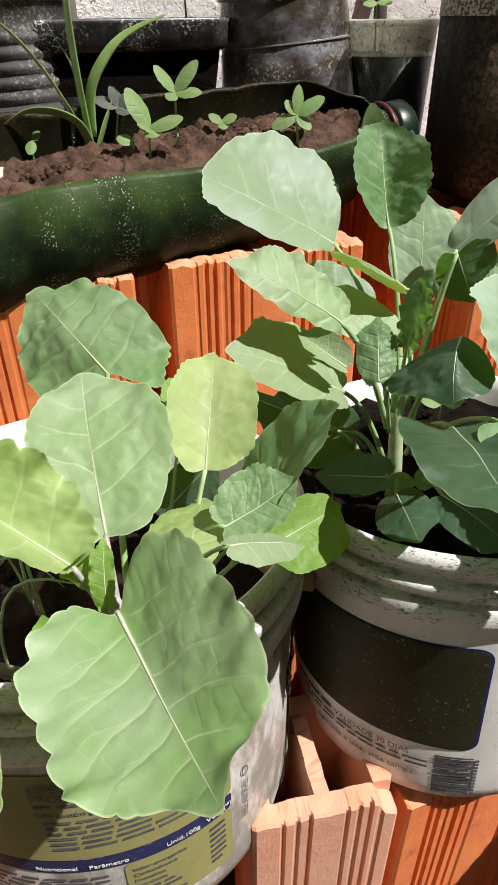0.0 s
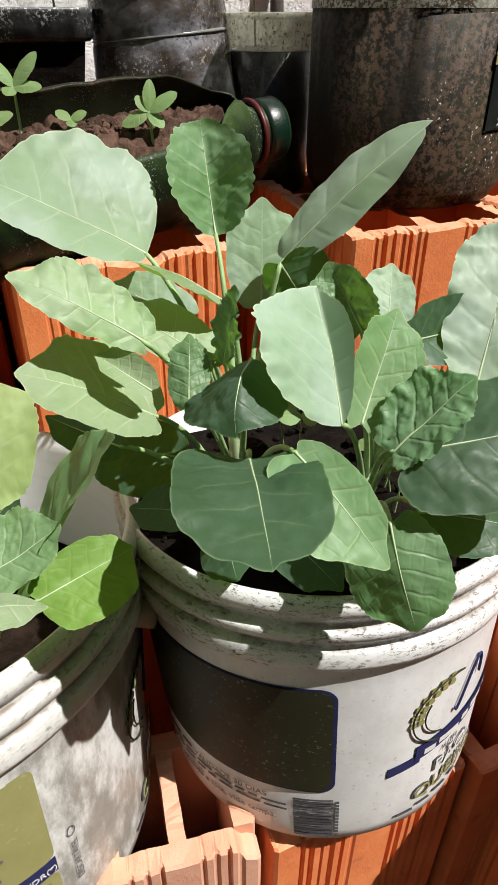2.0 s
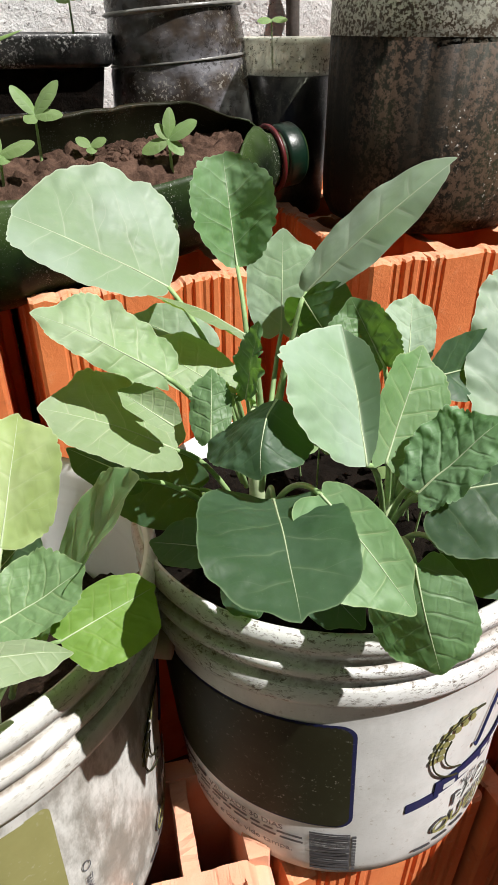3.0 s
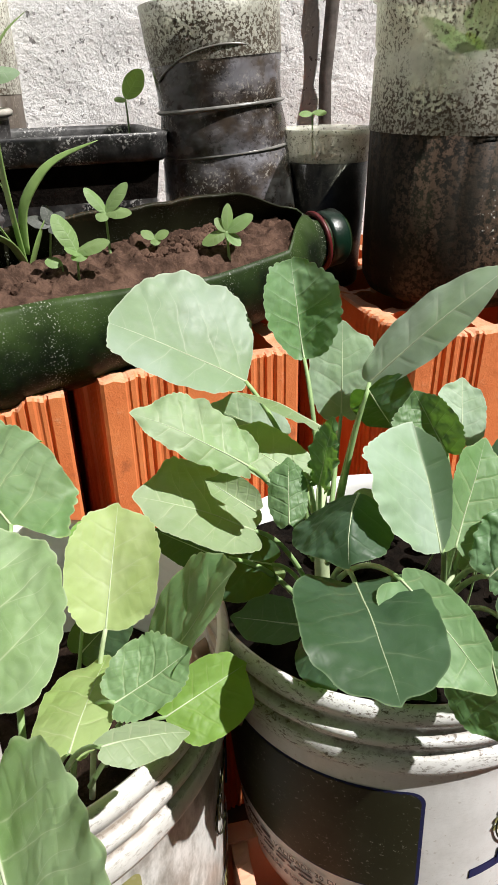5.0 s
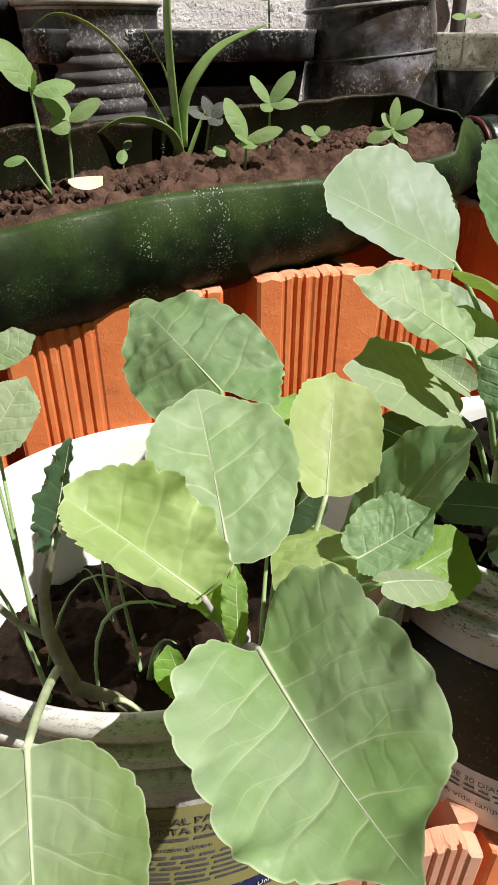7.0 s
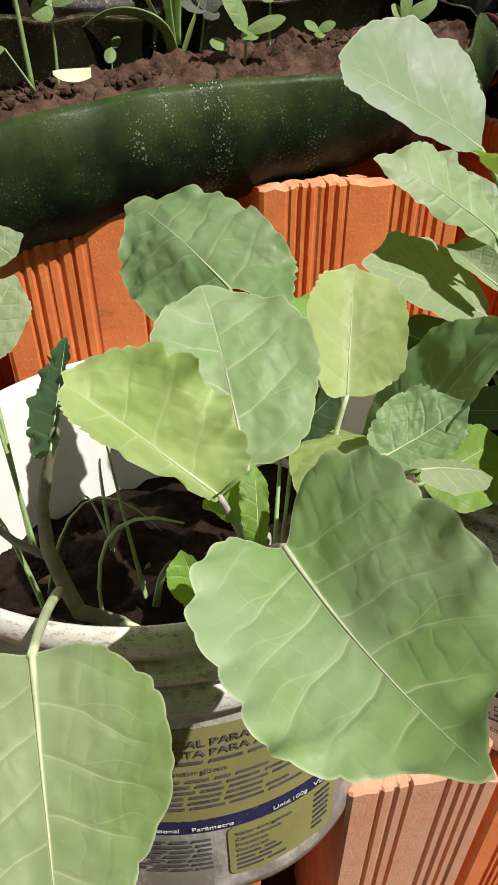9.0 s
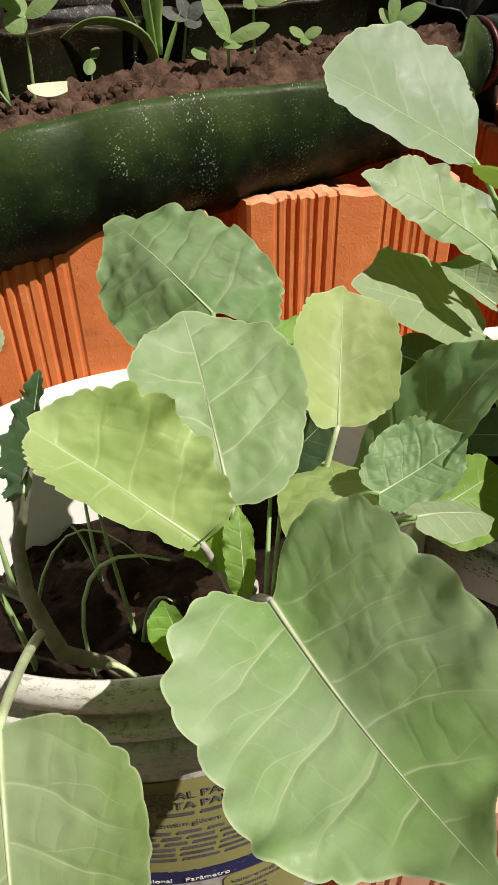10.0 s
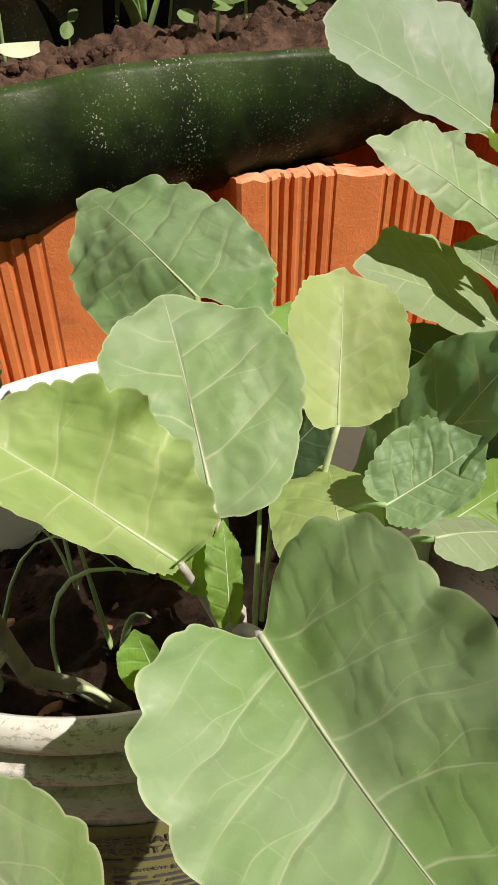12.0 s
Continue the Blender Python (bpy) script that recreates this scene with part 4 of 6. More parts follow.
# ---- the cut green bottle with seedlings ----
def mossy_pet():
    n = Net("mossy_green_bottle_plastic")
    xyz = n.add("ShaderNodeSeparateXYZ")
    n.link(n.coord(), xyz.inputs[0])
    z = n.math("ADD", xyz.outputs[2], n.math("MULTIPLY_ADD", n.noise(28, 4), 0.03, -0.015))
    a, b = n.noise(55, 5, 0.65), n.noise(300, 4, 0.7)
    col = n.mix(n.steps(a, 0.35, 0.65), (0.006, 0.010, 0.005), (0.016, 0.030, 0.009))
    # mossy green, with the top-lit upper band put into the colour by height
    moss_green = n.math("MULTIPLY", n.steps(z, -0.006, 0.018), n.steps(n.noise(60, 6, 0.75), 0.30, 0.65, 0.65, 1.0))
    streak = n.steps(n.noise(70, 3, 0.6, stretch=(1.0, 0.15, 0.08)), 0.35, 0.70, 0.70, 1.0)
    col = n.mix(n.math("MULTIPLY", moss_green, streak), col, (0.040, 0.070, 0.017))
    rust = n.math("MULTIPLY", n.steps(z, 0.026, 0.036), n.steps(n.noise(260, 4, 0.7), 0.42, 0.58))
    col = n.mix(n.math("MULTIPLY", rust, 0.8), col, (0.085, 0.052, 0.024))
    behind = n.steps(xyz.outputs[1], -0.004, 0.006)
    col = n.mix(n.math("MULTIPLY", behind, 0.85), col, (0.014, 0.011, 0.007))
    speckle = n.math("MULTIPLY", n.steps(z, 0.030, 0.040), n.steps(n.noise(420, 4, 0.75), 0.52, 0.60))
    col = n.mix(n.math("MULTIPLY", speckle, 0.7), col, (0.13, 0.085, 0.045))
    scum = n.math("MULTIPLY", n.steps(z, -0.022, -0.030), n.steps(n.noise(110, 4, 0.7), 0.5, 0.62))
    col = n.mix(n.math("MULTIPLY", scum, 0.7), col, (0.085, 0.045, 0.020))
    trail = n.steps(n.noise(48, 2, 0.5, stretch=(1.0, 0.12, 0.12)), 0.56, 0.66, 0.12, 1.0)
    drops = n.math("MULTIPLY", n.steps(n.noise(1300, 2, 0.5), 0.62, 0.66), n.math("MULTIPLY", trail, n.steps(n.noise(60, 3), 0.42, 0.56)))
    col = n.mix(drops, col, (0.60, 0.61, 0.56))
    return n.done(col, n.steps(b, 0.3, 0.7, 0.38, 0.58), n.bump(a, 0.25, 0.002, n.bump(drops, 0.4, 0.0006)), Specular_IOR_Level=0.15)


def bottle_radius(s):
    for (sa, ra), (sb, rb) in zip(BOTTLE_LINE, BOTTLE_LINE[1:]):
        if s <= sb:
            f = (s - sa) / (sb - sa)
            f = f * f * (3 - 2 * f)
            return ra + (rb - ra) * f
    return BOTTLE_LINE[-1][1]


BOTTLE_LINE = [(-0.125, 0.026), (-0.108, 0.0338), (-0.09, 0.0345), (-0.03, 0.0345), (0.03, 0.0345), (0.08, 0.0342), (0.120, 0.0330), (0.150, 0.030), (0.172, 0.0205), (0.182, 0.0135), (0.198, 0.0135)]
PLANTER = pose(-0.0955, 0.2975, 0.3235, 0, -7.0, 26)


def rim_angles(s):
    """Where the cut runs: front and back lip, in degrees from level at the front."""
    f = max(0.0, min(1.0, (s + 0.110) / 0.02)) * max(0.0, min(1.0, (0.172 - s) / 0.02))
    front = 35 - 18 * max(0.0, min(1.0, (s + 0.01) / 0.12)) + 2 * math.sin(s * 45) + (1 - f) * 45
    back = 103 + 4 * math.sin(s * 33 + 1.2) + 5 * math.sin(s * 71) - (1 - f) * 12
    return front, max(back, front + 1.0)


def cut_bottle():
    root = empty("cut_bottle")
    root.matrix_world = PLANTER
    bm = bmesh.new()
    ns, na = 84, 56
    rows = []
    for i in range(ns + 1):
        s = -0.125 + 0.323 * i / ns
        r = bottle_radius(s) + 0.0007 * math.sin(s * 190) * (1 if s < 0.12 else 0) + 0.0008 * noise.noise((s * 40, 0, 0))
        lo, hi = rim_angles(s)
        out, inn = [], []
        for k in range(na + 1):
            a = math.radians(hi + (360 + lo - hi) * k / na)
            for lst, rr in ((out, r), (inn, r - 0.0012)):
                deep = -rr * math.cos(a)
                if math.radians(90) < a < math.radians(180):
                    deep = rr * (1 - 0.22 * math.sin(a) ** 2) * min(1.0, (0.176 - s) / 0.03) + deep * max(0.0, 1 - (0.176 - s) / 0.03) if s < 0.176 else deep
                tall = 1 + 2.4 * max(0.0, 0.09 - s) if a < math.pi else 1.0
                lst.append(bm.verts.new((s, deep, rr * math.sin(a) * tall)))
        rows.append(out + inn[::-1])
    m = 2 * (na + 1)
    for a, b in zip(rows, rows[1:]):
        for k in range(m):
            bm.faces.new((a[k], a[(k + 1) % m], b[(k + 1) % m], b[k]))
    for row in (rows[0], rows[-1]):
        for k in range(na):
            bm.faces.new((row[k], row[k + 1], row[m - 2 - k], row[m - 1 - k]))
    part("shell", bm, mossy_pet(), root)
    cap = plain_material("green_cap", (0.002, 0.014, 0.007), 0.35, 0.2, 100)
    bm = lathe([(0, 0.0), (0.0142, 0.0), (0.0147, 0.002), (0.0147, 0.009), (0.0136, 0.0105), (0, 0.0105)], 48)
    for v in bm.verts:
        if v.co.xy.length > 0.0149:
            k = round(math.atan2(v.co.y, v.co.x) / math.tau * 48)
            v.co.xy *= 1.025 if k % 2 else 1.0
        v.co = Vector((0.187 + v.co.z, v.co.x, v.co.y))
    part("cap", bm, cap, root, "ribbed green screw cap")
    bm = lathe([(0.0138, 0.0), (0.0156, 0.0), (0.0159, 0.0010), (0.0156, 0.0020), (0.0138, 0.0020), (0.0138, 0.0)], 48)
    for v in bm.verts:
        v.co = Vector((0.1825 + v.co.z, v.co.x, v.co.y))
    part("ring", bm, plain_material("red_ring", (0.09, 0.008, 0.010), 0.4, 0.1, 100), root, "red band round the neck")
    return tagged(root, "mossy green plastic bottle cut open lengthwise as a seedling planter", "planter")


cut_bottle()


def bottle_soil():
    bm = bmesh.new()
    ns, nl = 150, 46
    grid = []
    for i in range(ns + 1):
        s = -0.108 + 0.274 * i / ns
        r = bottle_radius(s) - 0.0016
        line = []
        for k in range(nl + 1):
            f = k / nl
            base = 0.0180 - 0.030 * s + 0.003 * f * math.sin(math.pi * min(1, f * 0.8)) + 0.0015 * math.sin(s * 30)
            base = max(-0.6 * r, min(base, 0.9 * r))
            lip = min(base, r * math.sin(radians(rim_angles(s)[0])) - 0.0004)
            front, rear = math.sqrt(max(1e-6, r * r - lip * lip)), math.sqrt(max(1e-6, r * r - base * base))
            y = -front + (front + rear) * f
            rise = min(1.0, f / 0.35)
            base = lip + (base - lip) * rise * rise * (3 - 2 * rise)
            bump = 0.0040 * noise.noise((s * 70, y * 70, 2.0)) + 0.0042 * noise.noise((s * 170, y * 170, 4.0)) + 0.0026 * noise.noise((s * 420, y * 420, 6.0))
            line.append(bm.verts.new((s, y, base + bump * min(1, f * 6) * min(1, (1 - f) * 6 + 0.15))))
        grid.append(line)
    for a, b in zip(grid, grid[1:]):
        for k in range(nl):
            bm.faces.new((a[k], a[k + 1], b[k + 1], b[k]))
    ob = part("planter_soil", bm, SOIL_RED, None)
    ob.matrix_world = PLANTER
    return tagged(ob, "crumbly reddish-brown soil filling the cut bottle", "soil", kind="stuff")


bottle_soil()


# ---- seedlings ----
def small_leaf(plant, base, tip, wide, material, turn=0.0, seed=1, cup=0.0):
    b, t = Vector(base), Vector(tip)
    d = (t - b).normalized()
    facing = Vector((0.15, -0.62, 0.75))
    side = d.cross(facing)
    if side.length < 0.1:
        side = Vector((1, 0, 0))
    side.normalize()
    side = Matrix.Rotation(radians(turn * 0.4), 3, d) @ side
    up = side.cross(d)
    mid = (b + t) / 2
    half = side * wide * 0.50
    bm, rib = blade(b, t, mid - half + up * cup, mid + half + up * cup, sag=0.05, back=0.0, teeth=0.0, wave=0.02, pucker=0.02, full=(1.75, 1.75), veins=4, seed=seed, around=36, rings=7, lobes=0.2)
    return smooth_sheet("leaf", bm, material, plant)


def seedling(label, base, top, leaves, material, stem_r=0.0009, bow=0.0, stem_material=None):
    root = empty("seedling", base)
    o = Vector(base)
    part("stem", tube(bend((0, 0, -0.004), Vector(top) - o, bow, 7), [stem_r * 0.72 * (1.2 - 0.07 * k) for k in range(7)], 6), stem_material or STALK, root)
    for k, (b, t, w, turn) in enumerate(leaves):
        t = Vector(b) + (Vector(t) - Vector(b)) * 0.88
        small_leaf(root, Vector(b) - o, Vector(t) - o, w, material, turn, seed=k + 3)
    return tagged(root, label, "seedling", "seedlings in the planters")


def leaves_round(top, *ends):
    return [(top, e, w, turn) for e, w, turn in ends]


S1 = (-0.042, 0.3085, 0.359)
seedling("young seedling with pointed oval green leaves", (-0.043, 0.3085, 0.345), S1, leaves_round(S1, ((-0.052, 0.312, 0.376), 0.010, 40), ((-0.025, 0.306, 0.3635), 0.009, -20), ((-0.038, 0.302, 0.356), 0.008, 0), ((-0.046, 0.303, 0.3605), 0.007, 20)), SEED_LEAF)
seedling("seed leaf lying low on the soil", (-0.050, 0.309, 0.345), (-0.049, 0.3085, 0.354), leaves_round((-0.049, 0.3085, 0.354), ((-0.057, 0.307, 0.3555), 0.006, 0)), SEED_LEAF, 0.0006)
SB = (-0.033, 0.336, 0.370)
seedling("tall seedling with four oval leaves", (-0.033, 0.336, 0.352), SB, leaves_round(SB, ((-0.043, 0.338, 0.382), 0.007, 30), ((-0.021, 0.340, 0.384), 0.008, -30), ((-0.019, 0.332, 0.370), 0.007, 0), ((-0.036, 0.330, 0.367), 0.006, 0)), SEED_LEAF)
S2 = (-0.0125, 0.342, 0.357)
seedling("tiny two-leaved seedling in red soil", (-0.0125, 0.342, 0.350), S2, leaves_round(S2, ((-0.0195, 0.342, 0.3605), 0.006, 20), ((-0.0045, 0.343, 0.360), 0.006, -20), ((-0.011, 0.338, 0.354), 0.005, 0)), SEED_LEAF)
S3 = (0.022, 0.336, 0.3605)
seedling("seedling with fleshy rounded leaves", (0.023, 0.336, 0.350), S3, leaves_round(S3, ((0.009, 0.333, 0.3545), 0.007, 0), ((0.016, 0.338, 0.367), 0.006, 10), ((0.023, 0.340, 0.374), 0.006, 50), ((0.036, 0.336, 0.3685), 0.0085, -20), ((0.029, 0.331, 0.354), 0.006, 0)), SEED_LEAF)
ST = (-0.121, 0.285, 0.378)
seedling("leggy seedling with toothed pale leaves", (-0.120, 0.285, 0.344), ST, leaves_round(ST, ((-0.133, 0.287, 0.397), 0.015, 60), ((-0.103, 0.288, 0.380), 0.009, 0), ((-0.116, 0.279, 0.386), 0.004, 60)), SEED_LEAF, 0.0012)
SU = (-0.110, 0.290, 0.368)
seedling("seedling with two round leaves", (-0.112, 0.290, 0.344), SU, leaves_round(SU, ((-0.095, 0.291, 0.3755), 0.010, -20), ((-0.117, 0.286, 0.364), 0.010, 0), ((-0.120, 0.294, 0.379), 0.010, 30)), SEED_LEAF)
seedling("pale dying seed leaf", (-0.118, 0.281, 0.346), (-0.126, 0.280, 0.3555), leaves_round((-0.126, 0.280, 0.3555), ((-0.136, 0.280, 0.353), 0.005, 0)), SEED_LEAF, 0.0006)
seedling("small pale seedling in red soil", (-0.099, 0.327, 0.346), (-0.098, 0.327, 0.352), leaves_round((-0.098, 0.327, 0.352), ((-0.099, 0.322, 0.346), 0.005, 0), ((-0.094, 0.329, 0.356), 0.004, 20)), SEED_LEAF, 0.0005)
SW = (-0.060, 0.341, 0.364)
seedling("dusky purple-veined weed seedling", (-0.064, 0.341, 0.346), SW, leaves_round(SW, ((-0.072, 0.339, 0.368), 0.008, 20), ((-0.063, 0.344, 0.374), 0.007, 60), ((-0.052, 0.342, 0.370), 0.008, -20), ((-0.054, 0.335, 0.361), 0.007, 0)), PURPLE_LEAF, 0.0008)
TR = (-0.037, 0.462, 0.413)
seedling("seedling with one broad leaf growing in the tray", (-0.036, 0.462, 0.388), TR, leaves_round(TR, ((-0.025, 0.464, 0.430), 0.012, 60), ((-0.044, 0.458, 0.412), 0.007, 30)), SEED_LEAF)
TL = (-0.110, 0.425, 0.425)
seedling("seedling with broad kale-like leaves growing in the cup", (-0.124, 0.408, 0.400), TL, leaves_round(TL, ((-0.120, 0.430, 0.447), 0.022, 60), ((-0.083, 0.425, 0.427), 0.012, 10), ((-0.098, 0.420, 0.436), 0.008, 60)), BLUE_LEAF, 0.0012)
seedling("seedling in the small clear cup", (0.074, 0.452, 0.384), (0.073, 0.452, 0.404), leaves_round((0.073, 0.452, 0.404), ((0.064, 0.450, 0.403), 0.006, 20), ((0.083, 0.452, 0.404), 0.006, -20)), SEED_LEAF, 0.0007)


def grass_plant():
    base = (-0.073, 0.335, 0.346)
    root = empty("grass_plant", base)
    o = Vector(base)
    runs = [
        ([(-0.073, 0.336, 0.344), (-0.0755, 0.336, 0.372), (-0.0765, 0.336, 0.398), (-0.075, 0.337, 0.420), (-0.068, 0.338, 0.438), (-0.056, 0.34, 0.448)], 0.0026),
        ([(-0.0735, 0.335, 0.350), (-0.089, 0.330, 0.380), (-0.104, 0.328, 0.397), (-0.121, 0.328, 0.403), (-0.134, 0.327, 0.396)], 0.0017),
        ([(-0.0725, 0.337, 0.352), (-0.071, 0.338, 0.371), (-0.063, 0.338, 0.384), (-0.052, 0.338, 0.393), (-0.033, 0.338, 0.400)], 0.0026),
        ([(-0.073, 0.334, 0.348), (-0.076, 0.327, 0.359), (-0.086, 0.325, 0.364), (-0.098, 0.324, 0.364), (-0.110, 0.323, 0.358)], 0.0024),
        ([(-0.0745, 0.337, 0.352), (-0.078, 0.340, 0.378), (-0.084, 0.340, 0.391), (-0.091, 0.340, 0.404)], 0.0012),
        ([(-0.071, 0.336, 0.346), (-0.066, 0.337, 0.358), (-0.062, 0.339, 0.367)], 0.0016),
    ]
    for pts, w in runs:
        ps = [Vector(p) - o for p in pts]
        dense = []
        for i in range(len(ps) - 1):
            p0, p1, p2, p3 = ps[max(0, i - 1)], ps[i], ps[i + 1], ps[min(len(ps) - 1, i + 2)]
            for t in (0, 0.25, 0.5, 0.75):
                dense.append(0.5 * (2 * p1 + (p2 - p0) * t + (2 * p0 - 5 * p1 + 4 * p2 - p3) * t * t + (3 * p1 - p0 - 3 * p2 + p3) * t ** 3))
        dense.append(ps[-1])
        n = len(dense)
        part("leaf", tube(dense, [1.35 * w * (0.75 + 0.25 * math.sin(math.pi * k / n)) * (1 - (k / (n - 1)) ** 2.2 * 0.97) for k in range(n)], 8, None, 0.22), GRASS, root)
    return tagged(root, "grassy weed with long arching blades", "grass plant")


GRASS = plain_material("grass_blade", (0.20, 0.31, 0.095), 0.45, 0.25, 60)
grass_plant()


def petal():
    bm = bmesh.new()
    bmesh.ops.create_grid(bm, x_segments=10, y_segments=6, size=1)
    for v in bm.verts:
        x, y = v.co.x, v.co.y
        v.co = Vector((x * 0.0065, y * 0.0042 * math.sqrt(max(0.03, 1 - (x - 0.15) ** 2 * 0.72)), 0.0012 + 0.0009 * x * x - 0.0007 * y * y))
    ob = part("fallen_petal", bm, plain_material("withered_petal", (0.60, 0.62, 0.45), 0.6, 0.1, 120), None)
    ob.matrix_world = pose(-0.1015, 0.2735, 0.3475, 24, 0, 10)
    return tagged(ob, "pale withered petal fallen on the soil", "petal")


petal()


# ---- pots by the wall ----
def dusty_black(name, base=(0.012, 0.012, 0.013), dust=(0.42, 0.41, 0.39), amount=0.8, rough=0.35):
    n = Net(name)
    spots = n.math("MULTIPLY", n.steps(n.noise(620, 3, 0.75), 0.52, 0.60), n.steps(n.noise(34, 4), 0.42, 0.6))
    haze = n.steps(n.noise(60, 5, 0.7), 0.4, 0.8, 0, 0.22)
    col = n.mix(n.math("MAXIMUM", n.math("MULTIPLY", spots, amount), haze), base, dust)
    return n.done(col, rough, n.bump(spots, 0.2, 0.0004), Specular_IOR_Level=0.5)


def dirty_clear(name, dirt=(0.30, 0.26, 0.20), cover=0.5, tint=(0.90, 0.90, 0.87), soil_line=0.0):
    n = Net(name)
    xyz = n.add("ShaderNodeSeparateXYZ")
    n.link(n.coord(), xyz.inputs[0])
    near = n.steps(n.math("SUBTRACT", xyz.outputs[2], soil_line), 0.0, 0.03, 0.06, 0.0)
    grain = n.math("ADD", n.noise(620, 3, 0.7), near)
    marks = n.math("MULTIPLY", n.steps(grain, 0.60 - 0.12 * cover, 0.66 - 0.12 * cover), n.steps(n.math("ADD", n.noise(40, 4), near), 0.35, 0.55))
    film = n.steps(n.noise(32, 5, 0.65), 0.3, 0.7, 0.30, 0.72)
    n.done(n.mix(marks, (0.74, 0.74, 0.64), tuple(c * 0.3 for c in dirt)), 0.45)
    clear = n.add("ShaderNodeBsdfTransparent")
    clear.inputs["Color"].default_value = (*tint, 1)
    mixer = n.add("ShaderNodeMixShader")
    n.link(n.math("MAXIMUM", marks, film), mixer.inputs[0])
    n.link(clear.outputs[0], mixer.inputs[1])
    n.link(n.bsdf.outputs[0], mixer.inputs[2])
    n.link(mixer.outputs[0], n.out.inputs["Surface"])
    return n.mat


def smeared_bottle():
    """Dark soil behind plastic that is hazed with dried, bluish-grey mud."""
    n = Net("soil_filled_plastic")
    col = n.mix(n.steps(n.noise(45, 5, 0.7), 0.35, 0.65), (0.022, 0.017, 0.014), (0.070, 0.053, 0.040))
    haze = n.steps(n.noise(26, 4, 0.6, stretch=(1, 1, 1.6)), 0.44, 0.68, 0, 0.75)
    col = n.mix(haze, col, (0.26, 0.26, 0.29))
    grit = n.math("MULTIPLY", n.steps(n.noise(520, 3, 0.75), 0.54, 0.62), n.steps(n.noise(30, 4), 0.48, 0.64))
    col = n.mix(n.math("MULTIPLY", grit, 0.6), col, (0.46, 0.43, 0.38))
    mud = n.math("MULTIPLY", n.steps(n.noise(300, 4, 0.8), 0.50, 0.60), n.steps(n.noise(40, 3), 0.45, 0.62))
    col = n.mix(n.math("MULTIPLY", mud, 0.8), col, (0.016, 0.013, 0.011))
    return n.done(col, n.steps(haze, 0, 1, 0.22, 0.5), n.bump(grit, 0.25, 0.0004))


def ribbed_cup():
    root = empty("plastic_cup", (-0.128, 0.408, 0.305))
    prof = [(0, 0.0), (0.028, 0.0)]
    for k in range(13):
        z = 0.004 + 0.0066 * k
        r = 0.0285 + 0.0062 * z / 0.1
        prof += [(r, z), (r + 0.0011, z + 0.0016), (r + 0.0011, z + 0.0036), (r + 0.0002, z + 0.0052)]
    prof += [(0.0348, 0.092), (0.0352, 0.1015), (0.0372, 0.1022), (0.0374, 0.1045), (0.0362, 0.1052), (0.0345, 0.1035), (0.0338, 0.094), (0.0290, 0.004), (0, 0.003)]
    part("shell", lathe(prof, 72), dusty_black("grey_cup_plastic", (0.085, 0.082, 0.082), (0.46, 0.45, 0.43), 0.7, 0.4), root)
    bm = lathe([(0.0355, 0.1005), (0.0357, 0.1018), (0.0376, 0.1024), (0.0379, 0.1046), (0.0364, 0.1056), (0.0347, 0.1040), (0.0345, 0.1005)], 72)
    part("lip", bm, plain_material("dirty_pale_plastic", (0.42, 0.40, 0.35), 0.5, 0.4, 60), root, "pale dirty rolled lip")
    tagged(root, "ribbed grey disposable cup used as a plant pot", "cup")
    soil_disc("cup_soil", 0.0325, (-0.128, 0.408, 0.397), SOIL_DARK, "dark soil in the ribbed cup", 0.003, n=48)


ribbed_cup()


def back_pots():
    """A black pot and a soil-stained bottle that stand half hidden behind the ribbed cup."""
    root = empty("black_pot", (-0.205, 0.425, 0.304))
    part("shell", lathe([(0, 0), (0.036, 0), (0.038, 0.003), (0.046, 0.100), (0.049, 0.101), (0.049, 0.108), (0.046, 0.109), (0.044, 0.100), (0.036, 0.004), (0, 0.004)], 64, wobble=0.0006), dusty_black("black_pot_plastic", (0.010, 0.011, 0.013), (0.25, 0.25, 0.25), 0.3, 0.5), root)
    tagged(root, "plain black plastic plant pot with a rolled rim", "plant pot")
    root = empty("bottle_pot", (-0.152, 0.492, 0.304))
    part("filled_body", ragged_top(lathe([(0, 0), (0.038, 0), (0.043, 0.008), (0.044, 0.03), (0.044, 0.118), (0.038, 0.119), (0, 0.1195)], 96, wobble=0.0008), 0.116, 0.004, 9.0), dusty_black("soil_stained_plastic", (0.060, 0.046, 0.034), (0.32, 0.28, 0.23), 0.7, 0.5), root)
    part("clear_top", lathe([(0.0443, 0.112), (0.0446, 0.165), (0.0440, 0.165), (0.0437, 0.112)], 96, wobble=0.001), dirty_clear("stained_clear_plastic", (0.26, 0.20, 0.14), 0.7, (0.86, 0.86, 0.80), 0.118), root, "clear soil-stained plastic top")
    tagged(root, "soil-stained cut bottle pot behind the ribbed cup", "plant pot")


